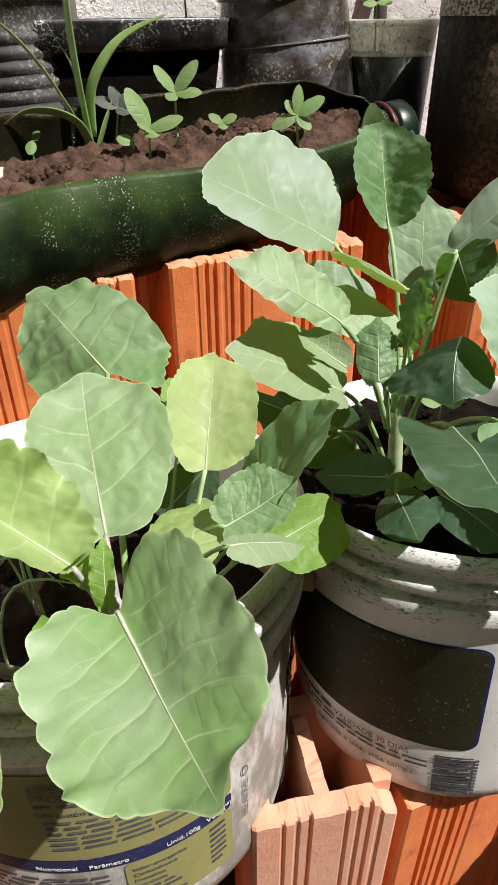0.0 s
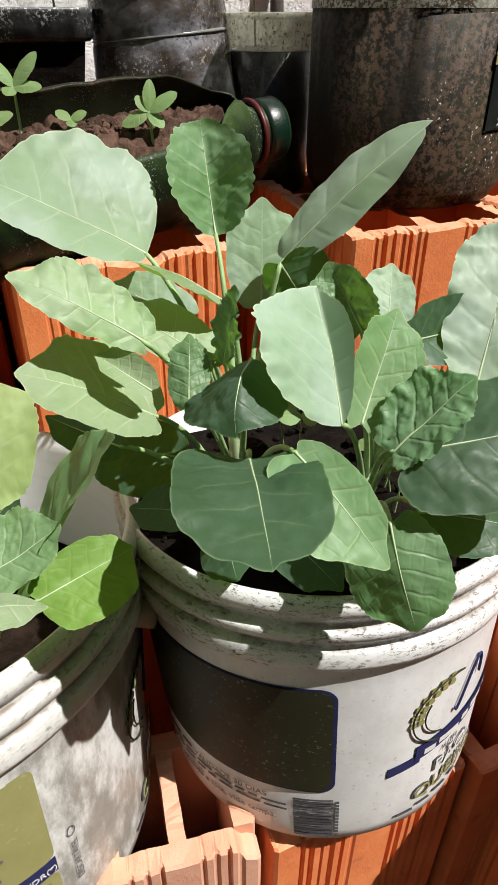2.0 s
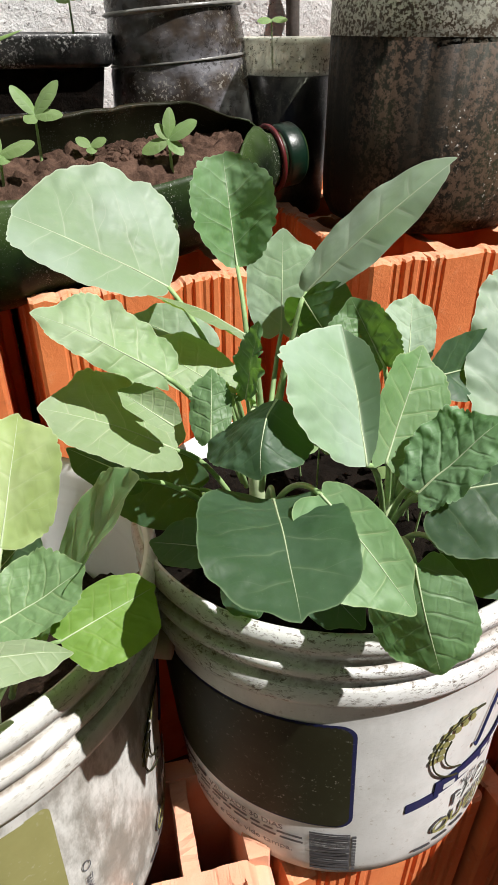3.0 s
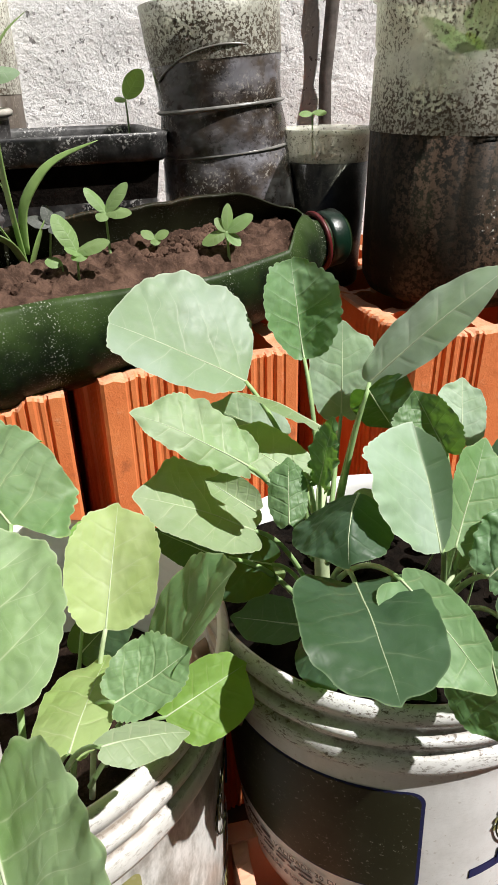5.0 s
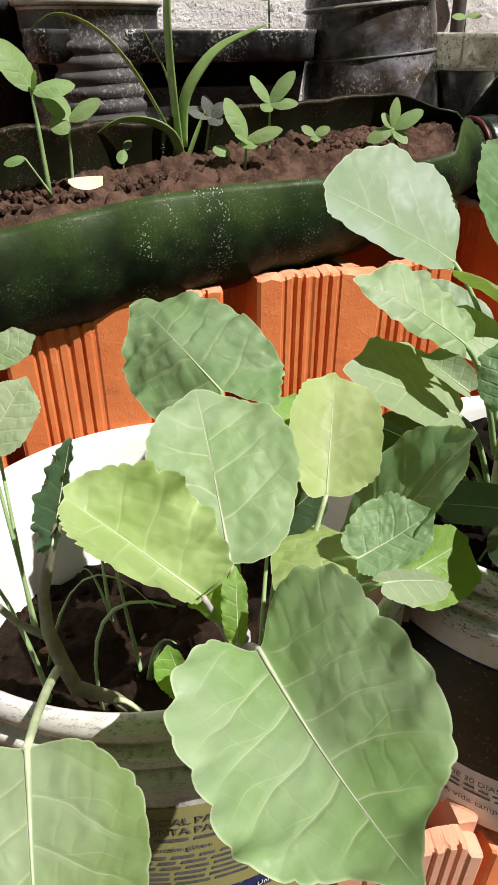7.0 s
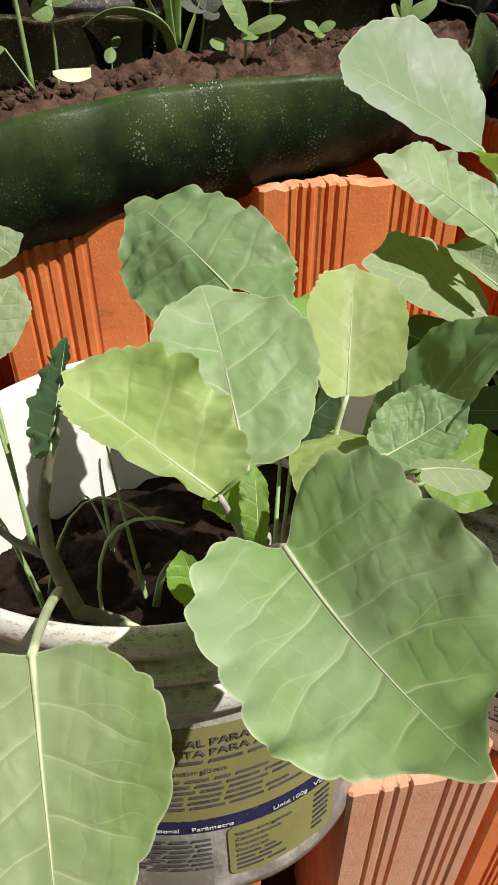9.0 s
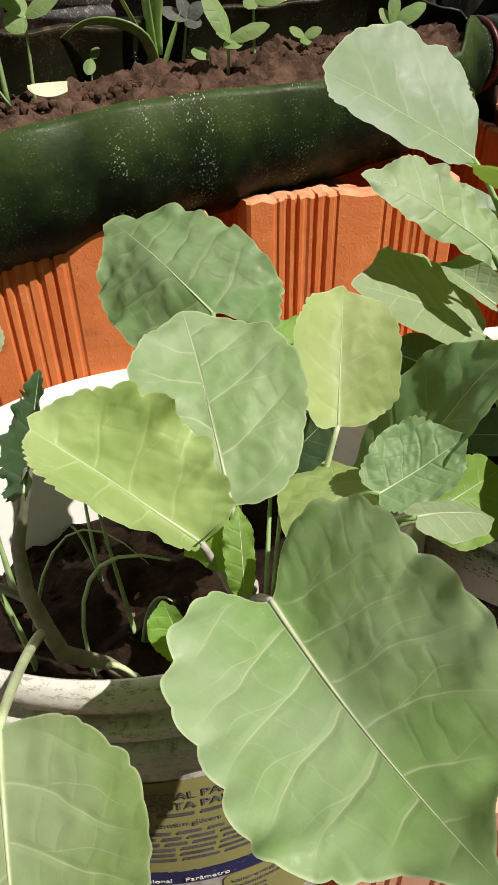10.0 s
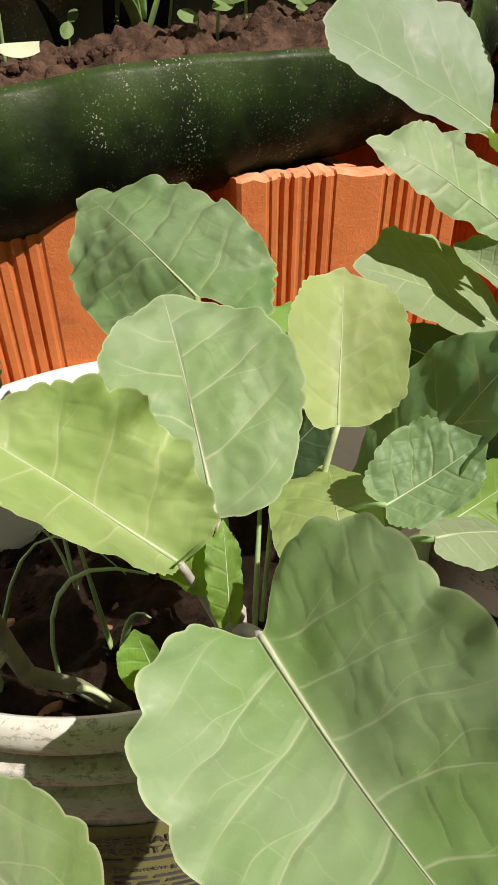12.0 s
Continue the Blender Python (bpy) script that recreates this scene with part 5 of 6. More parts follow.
def planter_tray():
    root = empty("planter_tray", (-0.008, 0.4185, 0.305), TURN)

    def ring(bm, outline, z):
        return [bm.verts.new((x, y, z)) for x, y in outline]

    def outline(grow):
        pts = []
        x0, x1, y0, y1, c = -0.15 - grow, grow, -grow, 0.085 + grow, 0.012 + grow
        for cx, cy, a0 in ((x1 - c, y0 + c, -90), (x1 - c, y1 - c, 0), (x0 + c, y1 - c, 90), (x0 + c, y0 + c, 180)):
            for k in range(7):
                a = radians(a0 + 15 * k)
                pts.append((cx + c * math.cos(a), cy + c * math.sin(a)))
        return pts

    bm = bmesh.new()
    levels = [(-0.0068, 0.0765), (-0.0062, 0.0778), (-0.002, 0.0782), (0.0, 0.080), (0.0005, 0.0905), (0.0012, 0.0925), (-0.0012, 0.0928), (-0.0030, 0.0905), (-0.0035, 0.0845)]
    rings = [ring(bm, outline(g), z) for g, z in levels]
    m = len(rings[0])
    for a, b in zip(rings, rings[1:]):
        for k in range(m):
            bm.faces.new((a[k], a[(k + 1) % m], b[(k + 1) % m], b[k]))
    black = dusty_black("black_tray_plastic", (0.014, 0.014, 0.015), (0.60, 0.59, 0.57), 1.0)
    part("rim", bm, black, root)
    bm = bmesh.new()
    low = [ring(bm, outline(g), z) for g, z in ((-0.012, 0.0), (-0.010, 0.002), (-0.0065, 0.0779))]
    for a, b in zip(low, low[1:]):
        for k in range(m):
            bm.faces.new((a[k], a[(k + 1) % m], b[(k + 1) % m], b[k]))
    bm.faces.new(low[0][::-1])
    part("body", bm, black, root)
    tagged(root, "black plastic planter tray spattered with white dust", "planter")
    bm = bmesh.new()
    pts = outline(-0.0036)
    top = [bm.verts.new((x, y, 0.084)) for x, y in pts]
    low = [bm.verts.new((x, y, 0.02)) for x, y in outline(-0.013)]
    bm.faces.new(top)
    bm.faces.new(low[::-1])
    for k in range(m):
        bm.faces.new((low[k], low[(k + 1) % m], top[(k + 1) % m], top[k]))
    soil = part("tray_soil", bm, SOIL_DARK, None, smooth=False)
    soil.matrix_world = pose(-0.008, 0.4185, 0.305, 0, 0, TURN)
    tagged(soil, "dark soil filling the black tray", "soil", kind="stuff")


planter_tray()


def ragged_top(bm, z0, depth, seed):
    """The soil in a clear pot stands higher and lower along its wall."""
    for v in bm.verts:
        if v.co.z > z0:
            a = math.atan2(v.co.y, v.co.x)
            v.co.z += depth * (noise.noise((math.cos(a) * 3, math.sin(a) * 3, seed)) + 0.6 * noise.noise((math.cos(a) * 11, math.sin(a) * 11, seed)) + 0.35 * noise.noise((math.cos(a) * 30, math.sin(a) * 30, seed)))
    return bm


def dark_bottle():
    root = empty("bottle_pot", (0.0275, 0.452, 0.304))
    root.matrix_world = pose(0.0285, 0.452, 0.304, 0, -5.0, 0)
    low = [(0, 0.0), (0.030, 0.0), (0.038, 0.008), (0.0415, 0.025), (0.0415, 0.045), (0.0395, 0.064), (0.0375, 0.078), (0.0362, 0.0815), (0.0372, 0.085), (0.0365, 0.095), (0.0352, 0.1045), (0.0360, 0.108), (0.0358, 0.112), (0.0365, 0.122), (0.0376, 0.136)]
    part("filled_body", ragged_top(lathe(low + [(0.030, 0.1365), (0, 0.137)], 120, wobble=0.0012), 0.13, 0.006, 3.0), smeared_bottle(), root)
    up = [(0.0374, 0.1280), (0.0381, 0.1365), (0.0384, 0.146), (0.0392, 0.157), (0.0388, 0.157), (0.0380, 0.146), (0.0377, 0.1375), (0.0372, 0.1290)]
    part("clear_top", lathe(up, 72, wobble=0.0016), dirty_clear("dirty_clear_plastic", (0.30, 0.24, 0.17), 0.6, (0.88, 0.89, 0.84), 0.134), root, "cut clear plastic top, spattered with soil")
    for z in (0.0815, 0.1050):
        bm = lathe([(0.0360, z - 0.0012), (0.0378, z), (0.0360, z + 0.0012)], 64)
        part("ridge", bm, plain_material("scuffed_plastic", (0.22, 0.215, 0.20), 0.3, 0.4, 70), root, "pale scuffed moulded ridge")
    bm, _ = arch_ridge()
    part("ridge", bm, plain_material("scuffed_plastic_arch", (0.16, 0.155, 0.14), 0.3, 0.4, 70), root)
    return tagged(root, "soil-filled plastic bottle with its top cut off", "plant pot")


def arch_ridge():
    pts = []
    for k in range(25):
        f = k / 24
        a = radians(-150 + 95 * f)
        z = 0.118 + 0.016 * math.sin(math.pi * min(1, f * 0.62 + 0.05))
        r = 0.0364 + (z - 0.112) * 0.055
        pts.append((r * math.cos(a), r * math.sin(a), z))
    return tube(pts, 0.0007, 6), None


dark_bottle()


def small_cup():
    root = empty("plastic_cup", (0.083, 0.455, 0.304))
    part("filled_body", lathe([(0, 0), (0.021, 0), (0.0225, 0.002), (0.0252, 0.074), (0.0, 0.0745)], 56), dusty_black("dark_soil_cup", (0.012, 0.011, 0.01), (0.2, 0.19, 0.17), 0.3, 0.3), root)
    part("clear_rim", lathe([(0.0254, 0.0742), (0.0262, 0.088), (0.0272, 0.0885), (0.0272, 0.0915), (0.0262, 0.092), (0.0254, 0.0895), (0.0247, 0.0752)], 56), dirty_clear("clear_cup_plastic", (0.3, 0.27, 0.22), 0.3), root, "clear soiled cup rim")
    return tagged(root, "small clear plastic cup filled with dark soil", "cup")


small_cup()


def filled_bottle_material():
    n = Net("soil_behind_plastic")
    a, b = n.noise(30, 5, 0.65), n.noise(360, 4, 0.75)
    col = n.mix(n.steps(a, 0.35, 0.65), (0.006, 0.0055, 0.004), (0.016, 0.014, 0.009))
    moss_green = n.steps(n.noise(20, 4, stretch=(1, 1, 0.5)), 0.48, 0.66)
    col = n.mix(n.math("MULTIPLY", moss_green, 0.6), col, (0.034, 0.036, 0.017))
    mud = n.math("MULTIPLY", n.steps(b, 0.44, 0.56), n.steps(n.noise(17, 3, stretch=(1, 1, 0.35)), 0.34, 0.56))
    col = n.mix(n.math("MULTIPLY", mud, 0.75), col, (0.11, 0.070, 0.046))
    trail = n.steps(n.noise(60, 2, 0.5, stretch=(1.0, 1.0, 0.10)), 0.54, 0.62)
    drops = n.math("MULTIPLY", n.steps(n.noise(620, 2, 0.5), 0.64, 0.68), n.math("MULTIPLY", trail, n.steps(n.noise(34, 3), 0.44, 0.56)))
    col = n.mix(drops, col, (0.7, 0.7, 0.66))
    return n.done(col, n.steps(a, 0.3, 0.7, 0.55, 0.7), n.bump(drops, 0.3, 0.0005, n.bump(b, 0.3, 0.0006)), Specular_IOR_Level=0.18)


RB = (0.151, 0.401, 0.3125)


def right_bottle():
    root = empty("bottle_pot", RB)
    low = [(0, 0.002), (0.040, 0.0), (0.0475, 0.003), (0.0512, 0.010), (0.0520, 0.020), (0.0520, 0.088)]
    part("filled_body", ragged_top(lathe(low + [(0.046, 0.0895), (0, 0.090)], 180), 0.085, 0.0035, 5.0), filled_bottle_material(), root)
    up = [(0.0525, 0.0850), (0.0525, 0.0885), (0.0523, 0.118), (0.0512, 0.1205), (0.0523, 0.123), (0.0525, 0.141), (0.0545, 0.142), (0.0545, 0.1435), (0.0517, 0.143), (0.0515, 0.123), (0.0506, 0.1205), (0.0518, 0.117), (0.0521, 0.0905), (0.0522, 0.0855)]
    part("clear_top", lathe(up, 88, wobble=0.0004), dirty_clear("mossy_clear_plastic", (0.22, 0.16, 0.10), 0.62, (0.88, 0.90, 0.82), 0.088), root, "clear soil-spattered plastic top")
    return tagged(root, "large soil-filled clear plastic bottle with its top cut off", "plant pot")


right_bottle()
back_pots()
SP = (0.150, 0.398, 0.432)
seedling("leafy plant inside the clear bottle", (0.150, 0.400, 0.400), SP, leaves_round(SP, ((0.112, 0.385, 0.446), 0.026, 20), ((0.136, 0.372, 0.440), 0.012, 30), ((0.180, 0.380, 0.452), 0.030, -20), ((0.165, 0.425, 0.458), 0.028, 10)), SEED_LEAF, 0.0016)


def wall_stick():
    bm = tube([(0.094, 0.578, 0.30), (0.0975, 0.578, 0.36), (0.096, 0.580, 0.42), (0.0995, 0.579, 0.47), (0.097, 0.580, 0.54), (0.099, 0.579, 0.66)], [0.005, 0.0052, 0.0048, 0.0050, 0.0046, 0.004], 10)
    return tagged(part("dead_stick", bm, plain_material("weathered_wood", (0.10, 0.085, 0.075), 0.9, 0.4, 70, 0.001), None), "weathered grey stick leaning on the wall", "stick")


wall_stick()


# ---- labels on the buckets ----
def bucket_radius(z):
    return 0.0690 + 0.0050 * max(0.0, min(1.0, (z - 0.010) / 0.093))


def wrapped(name, root, a0, a1, z0, z1, material, off=0.0004, corner=0.0, slant=0.0, label=""):
    """A thin patch on a bucket's side between two angles and two heights."""
    bm = bmesh.new()
    n, m = max(4, int(abs(a1 - a0) / 2)), 8
    span = radians(abs(a1 - a0)) * bucket_radius((z0 + z1) / 2)
    rows = []
    for lift in (off, off - 0.0003):
        grid = []
        for i in range(n + 1):
            f = i / n
            if corner:
                f = 0.5 - 0.5 * math.cos(math.pi * f)
            x = f * span
            d = min(x, span - x)
            cut = corner - math.sqrt(max(0.0, corner ** 2 - (corner - d) ** 2)) if corner and d < corner else 0.0
            lo, hi = z0 + cut + slant * x, z1 - cut + slant * x
            a = radians(a0 + (a1 - a0) * f)
            line = []
            for k in range(m + 1):
                z = lo + (hi - lo) * k / m
                r = bucket_radius(z) + lift
                line.append(bm.verts.new((r * math.cos(a), r * math.sin(a), z)))
            grid.append(line)
        rows.append(grid)
    for grid in rows:
        for a, b in zip(grid, grid[1:]):
            for k in range(m):
                bm.faces.new((a[k], b[k], b[k + 1], a[k + 1]))
    return part(name, bm, material, root, label)


def wrapped_text(root, text, a_left, z, size, material, off=0.0009, slant=0.0, upright=False):
    curve = bpy.data.curves.new("text", "FONT")
    curve.body, curve.size, curve.extrude = text, size, 0.00005
    holder = bpy.data.objects.new("text", curve)
    mesh = bpy.data.meshes.new_from_object(holder)
    bpy.data.objects.remove(holder)
    for v in mesh.vertices:
        x, y, d = v.co
        if upright:
            x, y = -y, x
        h = z + y + slant * x
        r = bucket_radius(h) + off + d
        a = radians(a_left) + x / bucket_radius(z)
        v.co = (r * math.cos(a), r * math.sin(a), h)
    mesh.materials.append(material)
    ob = new("lettering", mesh)
    ob.parent = root
    return ob


def label_material(name, colour, wear=0.5):
    n = Net(name)
    spots = n.math("MULTIPLY", n.steps(n.noise(520, 3, 0.7), 0.60, 0.68), n.steps(n.noise(60, 4), 0.4, 0.65))
    fade = n.steps(n.noise(40, 5, 0.65), 0.35, 0.7, 0, 0.35)
    col = n.mix(fade, colour, tuple(min(1, c * 1.35 + 0.02) for c in colour))
    col = n.mix(n.math("MULTIPLY", spots, wear), col, (0.55, 0.52, 0.44))
    return n.done(col, 0.5, n.bump(spots, 0.2, 0.0002), Specular_IOR_Level=0.14)


OLIVE_DARK = label_material("dark_olive_print", (0.027, 0.027, 0.012), 0.45)
OLIVE = label_material("olive_print", (0.27, 0.255, 0.10), 0.25)
NAVY = label_material("navy_print", (0.020, 0.023, 0.085), 0.35)
INK = plain_material("grey_ink", (0.10, 0.10, 0.11), 0.5, 0.3, 200)
WHITE_INK = plain_material("white_ink", (0.7, 0.7, 0.68), 0.5, 0.1, 200)


def bars(root, a0, a1, z, height, material, seed, slant=0.0):
    """A line of print too small to read: word-long bars."""
    rng = random.Random(seed)
    a = a0
    while a < a1 - 1.5:
        w = min(a1 - a, rng.uniform(3.0, 9.0))
        wrapped("print_bar", root, a, a + w, z + slant * (a - a0), z + height + slant * (a - a0), material, 0.0008)
        a += w + 1.3


wrapped("label", bucket_r, -170, -92.5, 0.0360, 0.0930, NAVY, 0.0003, 0.006, label="navy border of the product label")
wrapped("label", bucket_r, -169, -93.6, 0.0371, 0.0920, OLIVE_DARK, 0.0006, 0.0055, label="faded dark olive product panel")
wrapped_text(bucket_r, "VALIDADE 30 DIAS", -141, 0.0290, 0.0041, INK)
bars(bucket_r, -160, -107, 0.0258, 0.0008, INK, 3)
bars(bucket_r, -158, -107, 0.0228, 0.0008, INK, 4)
wrapped_text(bucket_r, "validade e lote, vide tampa.", -150, 0.0165, 0.0044, INK)
bars(bucket_r, -165, -143, 0.0295, 0.0015, INK, 5)
rng = random.Random(11)
zb = 0.0075
while zb < 0.0310:
    hb = rng.choice((0.0004, 0.0006, 0.0009, 0.0013))
    wrapped("barcode_bar", bucket_r, -105.0, -92.8, zb, zb + hb, INK, 0.0005)
    zb += hb + rng.choice((0.0004, 0.0005, 0.0008))
for k in range(11):
    wrapped("barcode_digit", bucket_r, -92.2, -91.0, 0.0080 + k * 0.0021, 0.0092 + k * 0.0021, INK, 0.0005)


def emblem(pail, turn, ribbon=True):
    """Wheat wreath, ribbon and outlined product words."""
    def at(a, z, off=0.0009):
        r = bucket_radius(z) + off
        a += turn
        return (r * math.cos(radians(a)), r * math.sin(radians(a)), z)

    ring = [at(-58 + 13 * math.cos(radians(t)), 0.068 + 0.0165 * math.sin(radians(t))) for t in range(75, 261, 8)]
    part("wreath", tube(ring, 0.00035, 6), OLIVE_DARK, pail)
    ring = [at(-57 + 10 * math.cos(radians(t)), 0.068 + 0.0125 * math.sin(radians(t))) for t in range(150, 261, 8)]
    part("wreath", tube(ring, 0.0003, 6), OLIVE_DARK, pail)
    for k in range(7):
        t = radians(95 + 15 * k)
        for swing in (0.9, 1.12):
            c = (-58 + 11.5 * swing * math.cos(t), 0.068 + 0.0145 * swing * math.sin(t))
            wrapped("grain", pail, c[0] - 1.1 + turn, c[0] + 1.1 + turn, c[1] - 0.0014, c[1] + 0.0014, OLIVE, 0.0009, 0.0010)
    if ribbon:
        wrapped("ribbon", pail, -68 + turn, -28 + turn, 0.0440, 0.0520, NAVY, 0.0006, 0.0, 0.16)
        wrapped("ribbon_tail", pail, -77 + turn, -66 + turn, 0.0395, 0.0445, NAVY, 0.0004, 0.0, 0.18)
        bars(pail, -65 + turn, -34 + turn, 0.0462, 0.0030, WHITE_INK, 8, slant=0.00024)
    curl = [at(-50 + 5 * math.cos(t / 4), 0.073 + 0.011 * math.sin(t / 2.3)) for t in range(0, 13)]
    part("monogram", tube(curl, 0.0005, 6), NAVY, pail)
    wrapped_text(pail, "ALIM", -57 + turn, 0.0405, 0.0040, INK, 0.0007, 0.18)
    wrapped_text(pail, "P\u00c3O", -60 + turn, 0.0300, 0.0105, INK, 0.0007, 0.18)
    wrapped_text(pail, "P\u00c3O", -59.4 + turn, 0.0305, 0.0095, WHITE_INK, 0.0011, 0.18)
    wrapped_text(pail, "QUEIJO", -67 + turn, 0.0175, 0.0112, INK, 0.0007, 0.18)
    wrapped_text(pail, "QUEIJO", -66.3 + turn, 0.0180, 0.0101, OLIVE, 0.0011, 0.18)
    bars(pail, -72 + turn, -45 + turn, 0.0115, 0.0012, INK, 10, slant=0.0002)


emblem(bucket_r, 0.0)
emblem(bucket_l, 55.0, False)

wrapped("label", bucket_l, -128, -45.5, 0.0535, 0.0965, OLIVE, 0.0004, 0.003, label="olive product panel with instructions")
wrapped("label", bucket_l, -140, -45.5, 0.0464, 0.0532, NAVY, 0.0004, label="navy heading strip")
wrapped("label", bucket_l, -76, -45.5, 0.0170, 0.0461, OLIVE, 0.0004, 0.003, label="olive panel with a table of values")
wrapped_text(bucket_l, "ESPECIAL PARA P\u00c3O", -92, 0.0895, 0.0042, INK)
wrapped_text(bucket_l, "PRONTA PARA ASSAR", -92, 0.0852, 0.0042, INK)
wrapped_text(bucket_l, "N\u00e3o cont\u00e9m gl\u00faten", -92, 0.0775, 0.0028, INK)
bars(bucket_l, -92, -60, 0.0818, 0.0009, INK, 21)
for k in range(6):
    bars(bucket_l, -91, -66 + 5 * (k % 3), 0.0735 - 0.0027 * k, 0.0008, INK, 30 + k)
wrapped_text(bucket_l, "Nutricional", -97, 0.0485, 0.0028, WHITE_INK)
wrapped_text(bucket_l, "Par\u00e2metro", -84, 0.0485, 0.0028, WHITE_INK)
wrapped_text(bucket_l, "Unid.100g", -65, 0.0485, 0.0028, WHITE_INK)
wrapped_text(bucket_l, "VDR(*)", -54, 0.0485, 0.0034, WHITE_INK)
for k, text in enumerate(("Valor energ\u00e9tico", "Carboidratos", "Prote\u00ednas", "Gorduras")):
    wrapped_text(bucket_l, text, -74, 0.0415 - 0.0032 * k, 0.0026, INK)
for k in range(4):
    bars(bucket_l, -74, -64 + (k % 2) * 3, 0.0288 - 0.0027 * k, 0.0008, INK, 50 + k)
for k in range(7):
    bars(bucket_l, -53, -48, 0.0420 - 0.0032 * k, 0.0010, INK, 60 + k)
for k in range(7):
    bars(bucket_l, -112, -80, 0.0420 - 0.0028 * k, 0.0008, INK, 70 + k)
ring = [(-40.5 + 1.1 * math.cos(t * 0.6), 0.0585 + 0.0022 * math.sin(t * 0.6)) for t in range(12)]
part("recycling_mark", tube([((bucket_radius(z) + 0.0007) * math.cos(radians(a)), (bucket_radius(z) + 0.0007) * math.sin(radians(a)), z) for a, z in ring], 0.00016, 6), INK, bucket_l)
wrapped_text(bucket_l, "DESCART\u00c1VEL", -39.5, 0.0330, 0.0032, INK, upright=True)


# ---- label on the large bottle ----
def bottle_label():
    def at(a, z, off):
        return Vector((RB[0] + (0.0520 + off) * math.cos(radians(a)), RB[1] + (0.0520 + off) * math.sin(radians(a)), RB[2] + z))

    root = tagged(empty("bottle_label", (RB[0], RB[1], RB[2])), "black product label on the large bottle", "label")

    def patch(name, a0, a1, z0, z1, material, off, label=""):
        bm = bmesh.new()
        n = 14
        for lift in (off, off - 0.0004):
            line = [[bm.verts.new(at(a0 + (a1 - a0) * i / n, z, lift) - Vector(RB)) for z in (z0, z1)] for i in range(n + 1)]
            for a, b in zip(line, line[1:]):
                bm.faces.new((a[0], b[0], b[1], a[1]))
        return part(name, bm, material, root, label)

    black = plain_material("black_label_print", (0.012, 0.016, 0.015), 0.35, 0.3, 80)
    patch("backing", -62, -18, 0.037, 0.0915, black, 0.0010)
    patch("date_panel", -58, -20, 0.0790, 0.0895, WHITE_INK, 0.0014, "white date panel")
    patch("leaf_print", -63, -58, 0.0640, 0.0690, OLIVE, 0.0014)
    r = random.Random(4)
    for k in range(9):
        patch("print_bar", -55 + r.uniform(0, 3), -26 + r.uniform(-4, 2), 0.0745 - 0.0030 * k, 0.0757 - 0.0030 * k, WHITE_INK, 0.0014)
    patch("brand_shape", -50, -30, 0.0445, 0.0475, WHITE_INK, 0.0014)
    for text, a0, z, size in (("2 LITROS", -55, 0.0390, 0.0050), ("DATA DE FABRICA\u00c7\u00c3O", -57, 0.0872, 0.0020)):
        curve = bpy.data.curves.new("text", "FONT")
        curve.body, curve.size = text, size
        holder = bpy.data.objects.new("text", curve)
        mesh = bpy.data.meshes.new_from_object(holder)
        bpy.data.objects.remove(holder)
        for v in mesh.vertices:
            v.co = at(a0 + math.degrees(v.co.x / 0.052), z + v.co.y, 0.0019) - Vector(RB)
        mesh.materials.append(WHITE_INK if size > 0.003 else INK)
        ob = new("lettering", mesh)
        ob.parent = root


bottle_label()


# ---- sprouts, roots and crumbs in the buckets ----
def sprout(label, base, runs, width=0.0012):
    root = tagged(empty("sprout", base), label, "sprout", "sprouts in the buckets")
    o = Vector(base)
    for pts in runs:
        ps = [Vector(p) - o for p in pts]
        dense = bend(ps[0], ps[-1], 0, 9, tuple((ps[1] - (ps[0] + ps[-1]) / 2)))
        part("shoot", tube(dense, [width * (1 - 0.09 * k) for k in range(9)], 7, None, 0.5), STALK, root)
    return root


sprout("thin green grass shoots in the dark soil", (-0.071, 0.163, 0.214), [((-0.071, 0.163, 0.194), (-0.078, 0.172, 0.235), (-0.082, 0.178, 0.262)), ((-0.070, 0.162, 0.194), (-0.064, 0.158, 0.224), (-0.056, 0.150, 0.236))], 0.0016)
sprout("short green shoot in the dark soil", (-0.091, 0.195, 0.214), [((-0.091, 0.195, 0.186), (-0.091, 0.195, 0.225), (-0.090, 0.195, 0.240)), ((-0.091, 0.195, 0.196), (-0.096, 0.196, 0.219), (-0.101, 0.196, 0.220))], 0.0014)
sprout("arching green weed stalk in the dark soil", (-0.082, 0.148, 0.214), [((-0.082, 0.148, 0.197), (-0.078, 0.150, 0.244), (-0.055, 0.150, 0.252)), ((-0.110, 0.170, 0.192), (-0.092, 0.176, 0.236), (-0.066, 0.170, 0.230))], 0.0012)
sprout("yellow-green shoot leaning at the bucket's edge", (-0.108, 0.155, 0.214), [((-0.100, 0.150, 0.197), (-0.108, 0.156, 0.236), (-0.118, 0.160, 0.256))], 0.002)


def rootlet():
    bm = tube(bend((-0.078, 0.1405, 0.2175), (-0.0665, 0.1385, 0.2175), 0.004, 9), [0.0006, 0.0008, 0.0009, 0.0009, 0.0009, 0.0008, 0.0008, 0.0007, 0.0005], 6)
    return tagged(part("rootlet", bm, PALE_STALK, None), "pale dry rootlet lying on the soil", "root")


rootlet()


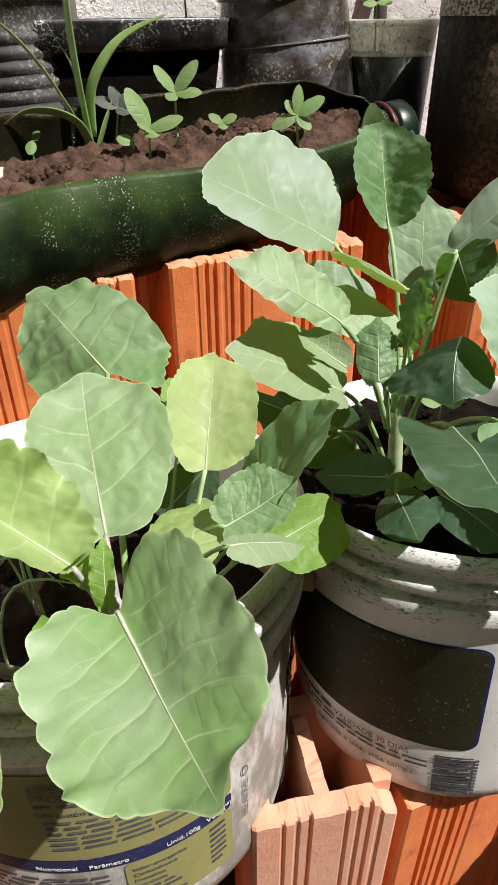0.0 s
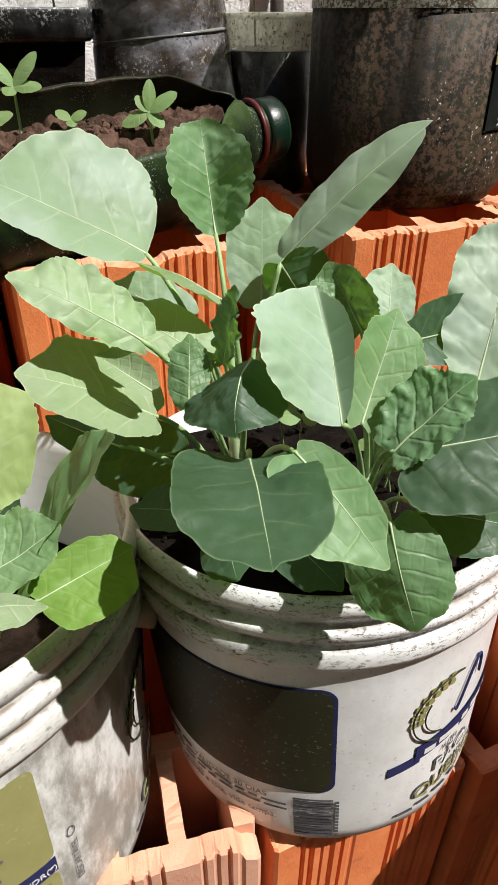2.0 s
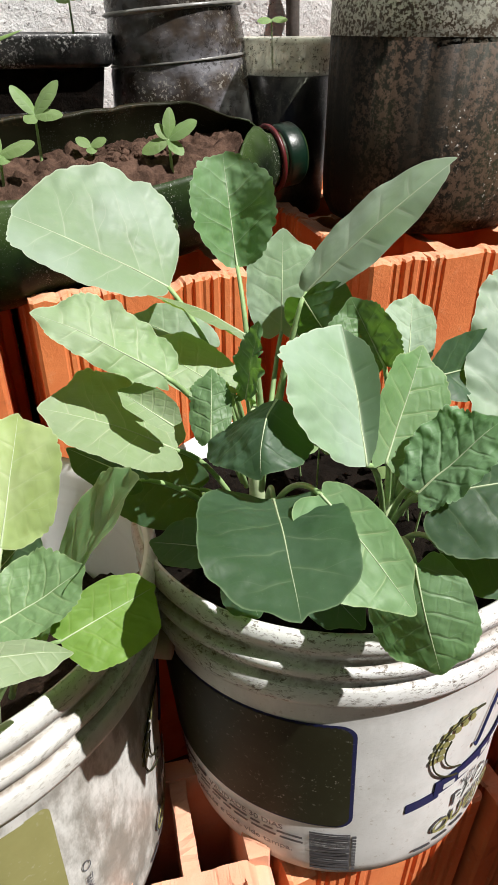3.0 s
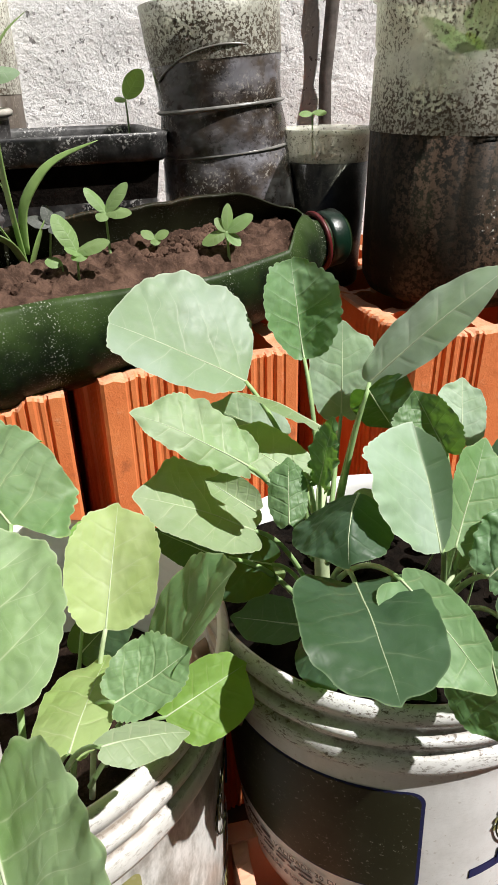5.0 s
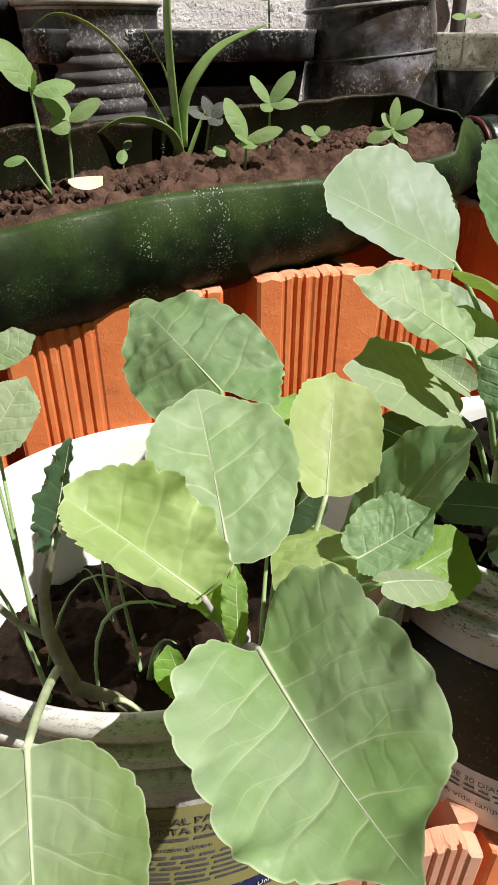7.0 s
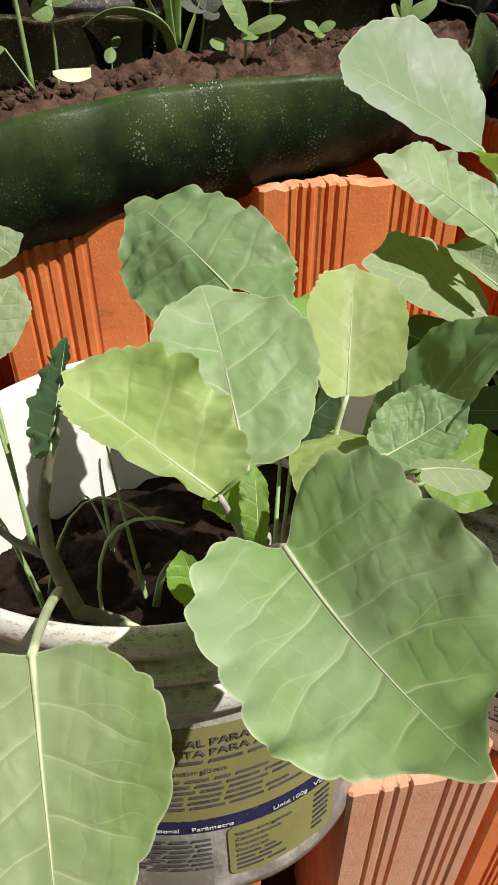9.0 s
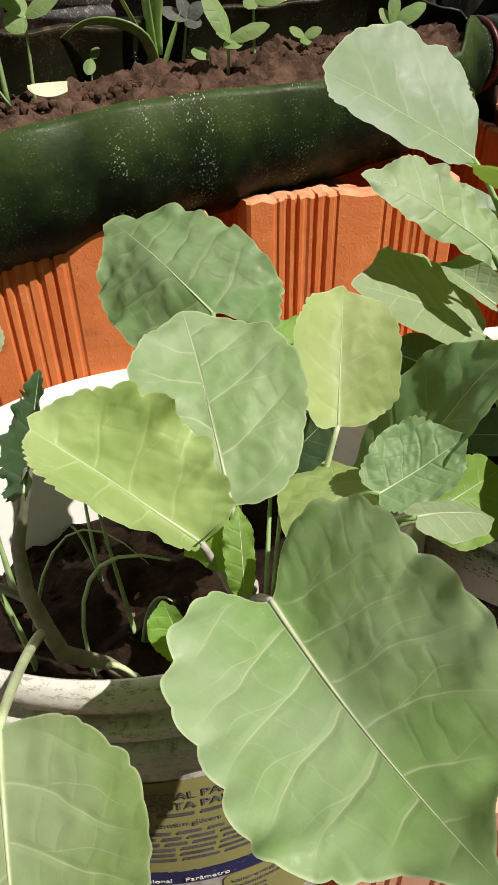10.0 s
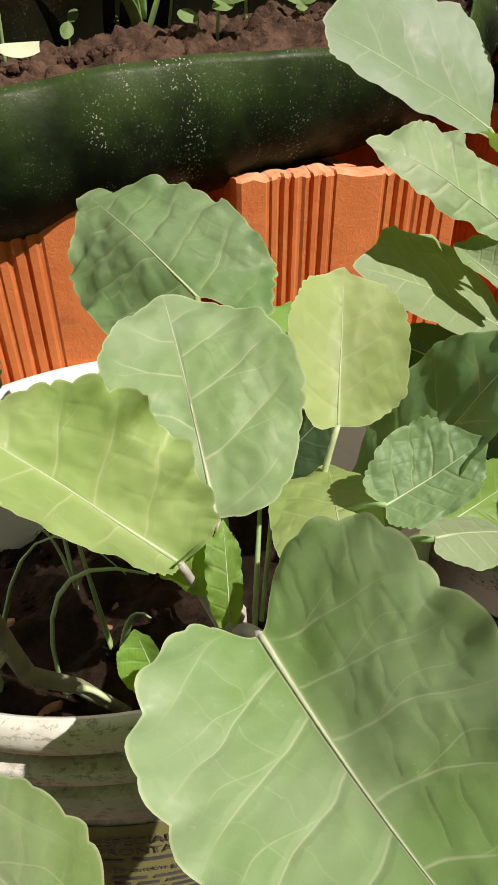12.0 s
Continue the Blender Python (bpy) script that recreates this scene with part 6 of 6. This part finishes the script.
def crumbs(name, label, centre, radius, count, size, material, seed, slope=0.0):
    r = random.Random(seed)
    bm = bmesh.new()
    for _ in range(count):
        a, d = r.uniform(0, math.tau), radius * math.sqrt(r.random())
        c = Vector((centre[0] + d * math.cos(a), centre[1] + d * math.sin(a), centre[2] - slope * d * math.sin(a)))
        k = size * r.uniform(0.4, 1.3)
        made = bmesh.ops.create_icosphere(bm, subdivisions=1, radius=k)
        for v in made["verts"]:
            v.co = c + Vector((v.co.x * r.uniform(0.7, 1.3), v.co.y * r.uniform(0.7, 1.3), v.co.z * 0.7))
    return tagged(part(name, bm, material, None, smooth=False), label, "soil", kind="stuff")


crumbs("soil_crumbs", "dark crumbs of soil in the white bucket", (-0.0630, 0.194, 0.190), 0.072, 190, 0.0022, SOIL_BROWN, 1, 0.231)
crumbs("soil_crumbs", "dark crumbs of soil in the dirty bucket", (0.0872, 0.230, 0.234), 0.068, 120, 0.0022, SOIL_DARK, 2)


def litter():
    """Dry brown scraps of leaf on the soil of the white bucket."""
    r = random.Random(21)
    bm = bmesh.new()
    for _ in range(26):
        a, d = r.uniform(0, math.tau), 0.058 * math.sqrt(r.random())
        y = d * math.sin(a)
        m = pose(-0.0630 + d * math.cos(a), 0.194 + y, 0.1935 - 0.231 * y, r.uniform(-35, 35), r.uniform(-35, 35), r.uniform(0, 360))
        k = r.uniform(0.0022, 0.0050)
        made = bmesh.ops.create_grid(bm, x_segments=5, y_segments=3, size=1)
        for v in made["verts"]:
            x, w = v.co.x, v.co.y
            v.co = m @ Vector((x * k, w * k * 0.5 * (1.05 - x * x * 0.8), k * 0.35 * x * x - k * 0.2 * w * w))
    return tagged(part("leaf_litter", bm, plain_material("dry_leaf", (0.22, 0.115, 0.06), 0.8, 0.4, 200), None), "dry brown leaf scraps lying on dark soil", "leaf litter", kind="stuff")


litter()


# low young leaves that fill the dirty bucket
def undergrowth():
    r = random.Random(5)
    for k in range(16):
        a, d = r.uniform(0, math.tau), 0.055 * math.sqrt(r.uniform(0.1, 1))
        x, y = 0.0872 + d * math.cos(a), 0.222 + d * math.sin(a) * 0.8
        h = r.uniform(0.008, 0.028)
        top = (x + r.uniform(-0.006, 0.006), y - r.uniform(0, 0.006), 0.236 + h)
        ends = []
        for j in range(r.choice((2, 2, 3))):
            b = r.uniform(0, math.tau)
            q = r.uniform(0.008, 0.014)
            ends.append(((top[0] + q * math.cos(b), top[1] + q * math.sin(b) * 0.7, top[2] + r.uniform(0.000, 0.005)), q * 0.75, r.uniform(-40, 40)))
        seedling("low young weed seedling under the kale", (x, y, 0.232), top, leaves_round(top, *ends), SEED_LEAF, 0.0006)


undergrowth()


def planter_crumbs():
    r = random.Random(8)
    bm = bmesh.new()
    for _ in range(900):
        q = r.uniform(-0.10, 0.14)
        y = r.uniform(-0.012, 0.024)
        z = 0.0192 - 0.030 * q + r.uniform(-0.001, 0.001)
        k = r.choice((0.0006, 0.0008, 0.0011, 0.0016, 0.0022))
        made = bmesh.ops.create_icosphere(bm, subdivisions=1, radius=k)
        for v in made["verts"]:
            v.co = Vector((q, y, z)) + v.co * r.uniform(0.75, 1.25)
    ob = part("soil_crumbs", bm, SOIL_RED, None, smooth=False)
    ob.matrix_world = PLANTER
    return tagged(ob, "reddish crumbs lying on the soil of the cut bottle", "soil", kind="stuff")


planter_crumbs()
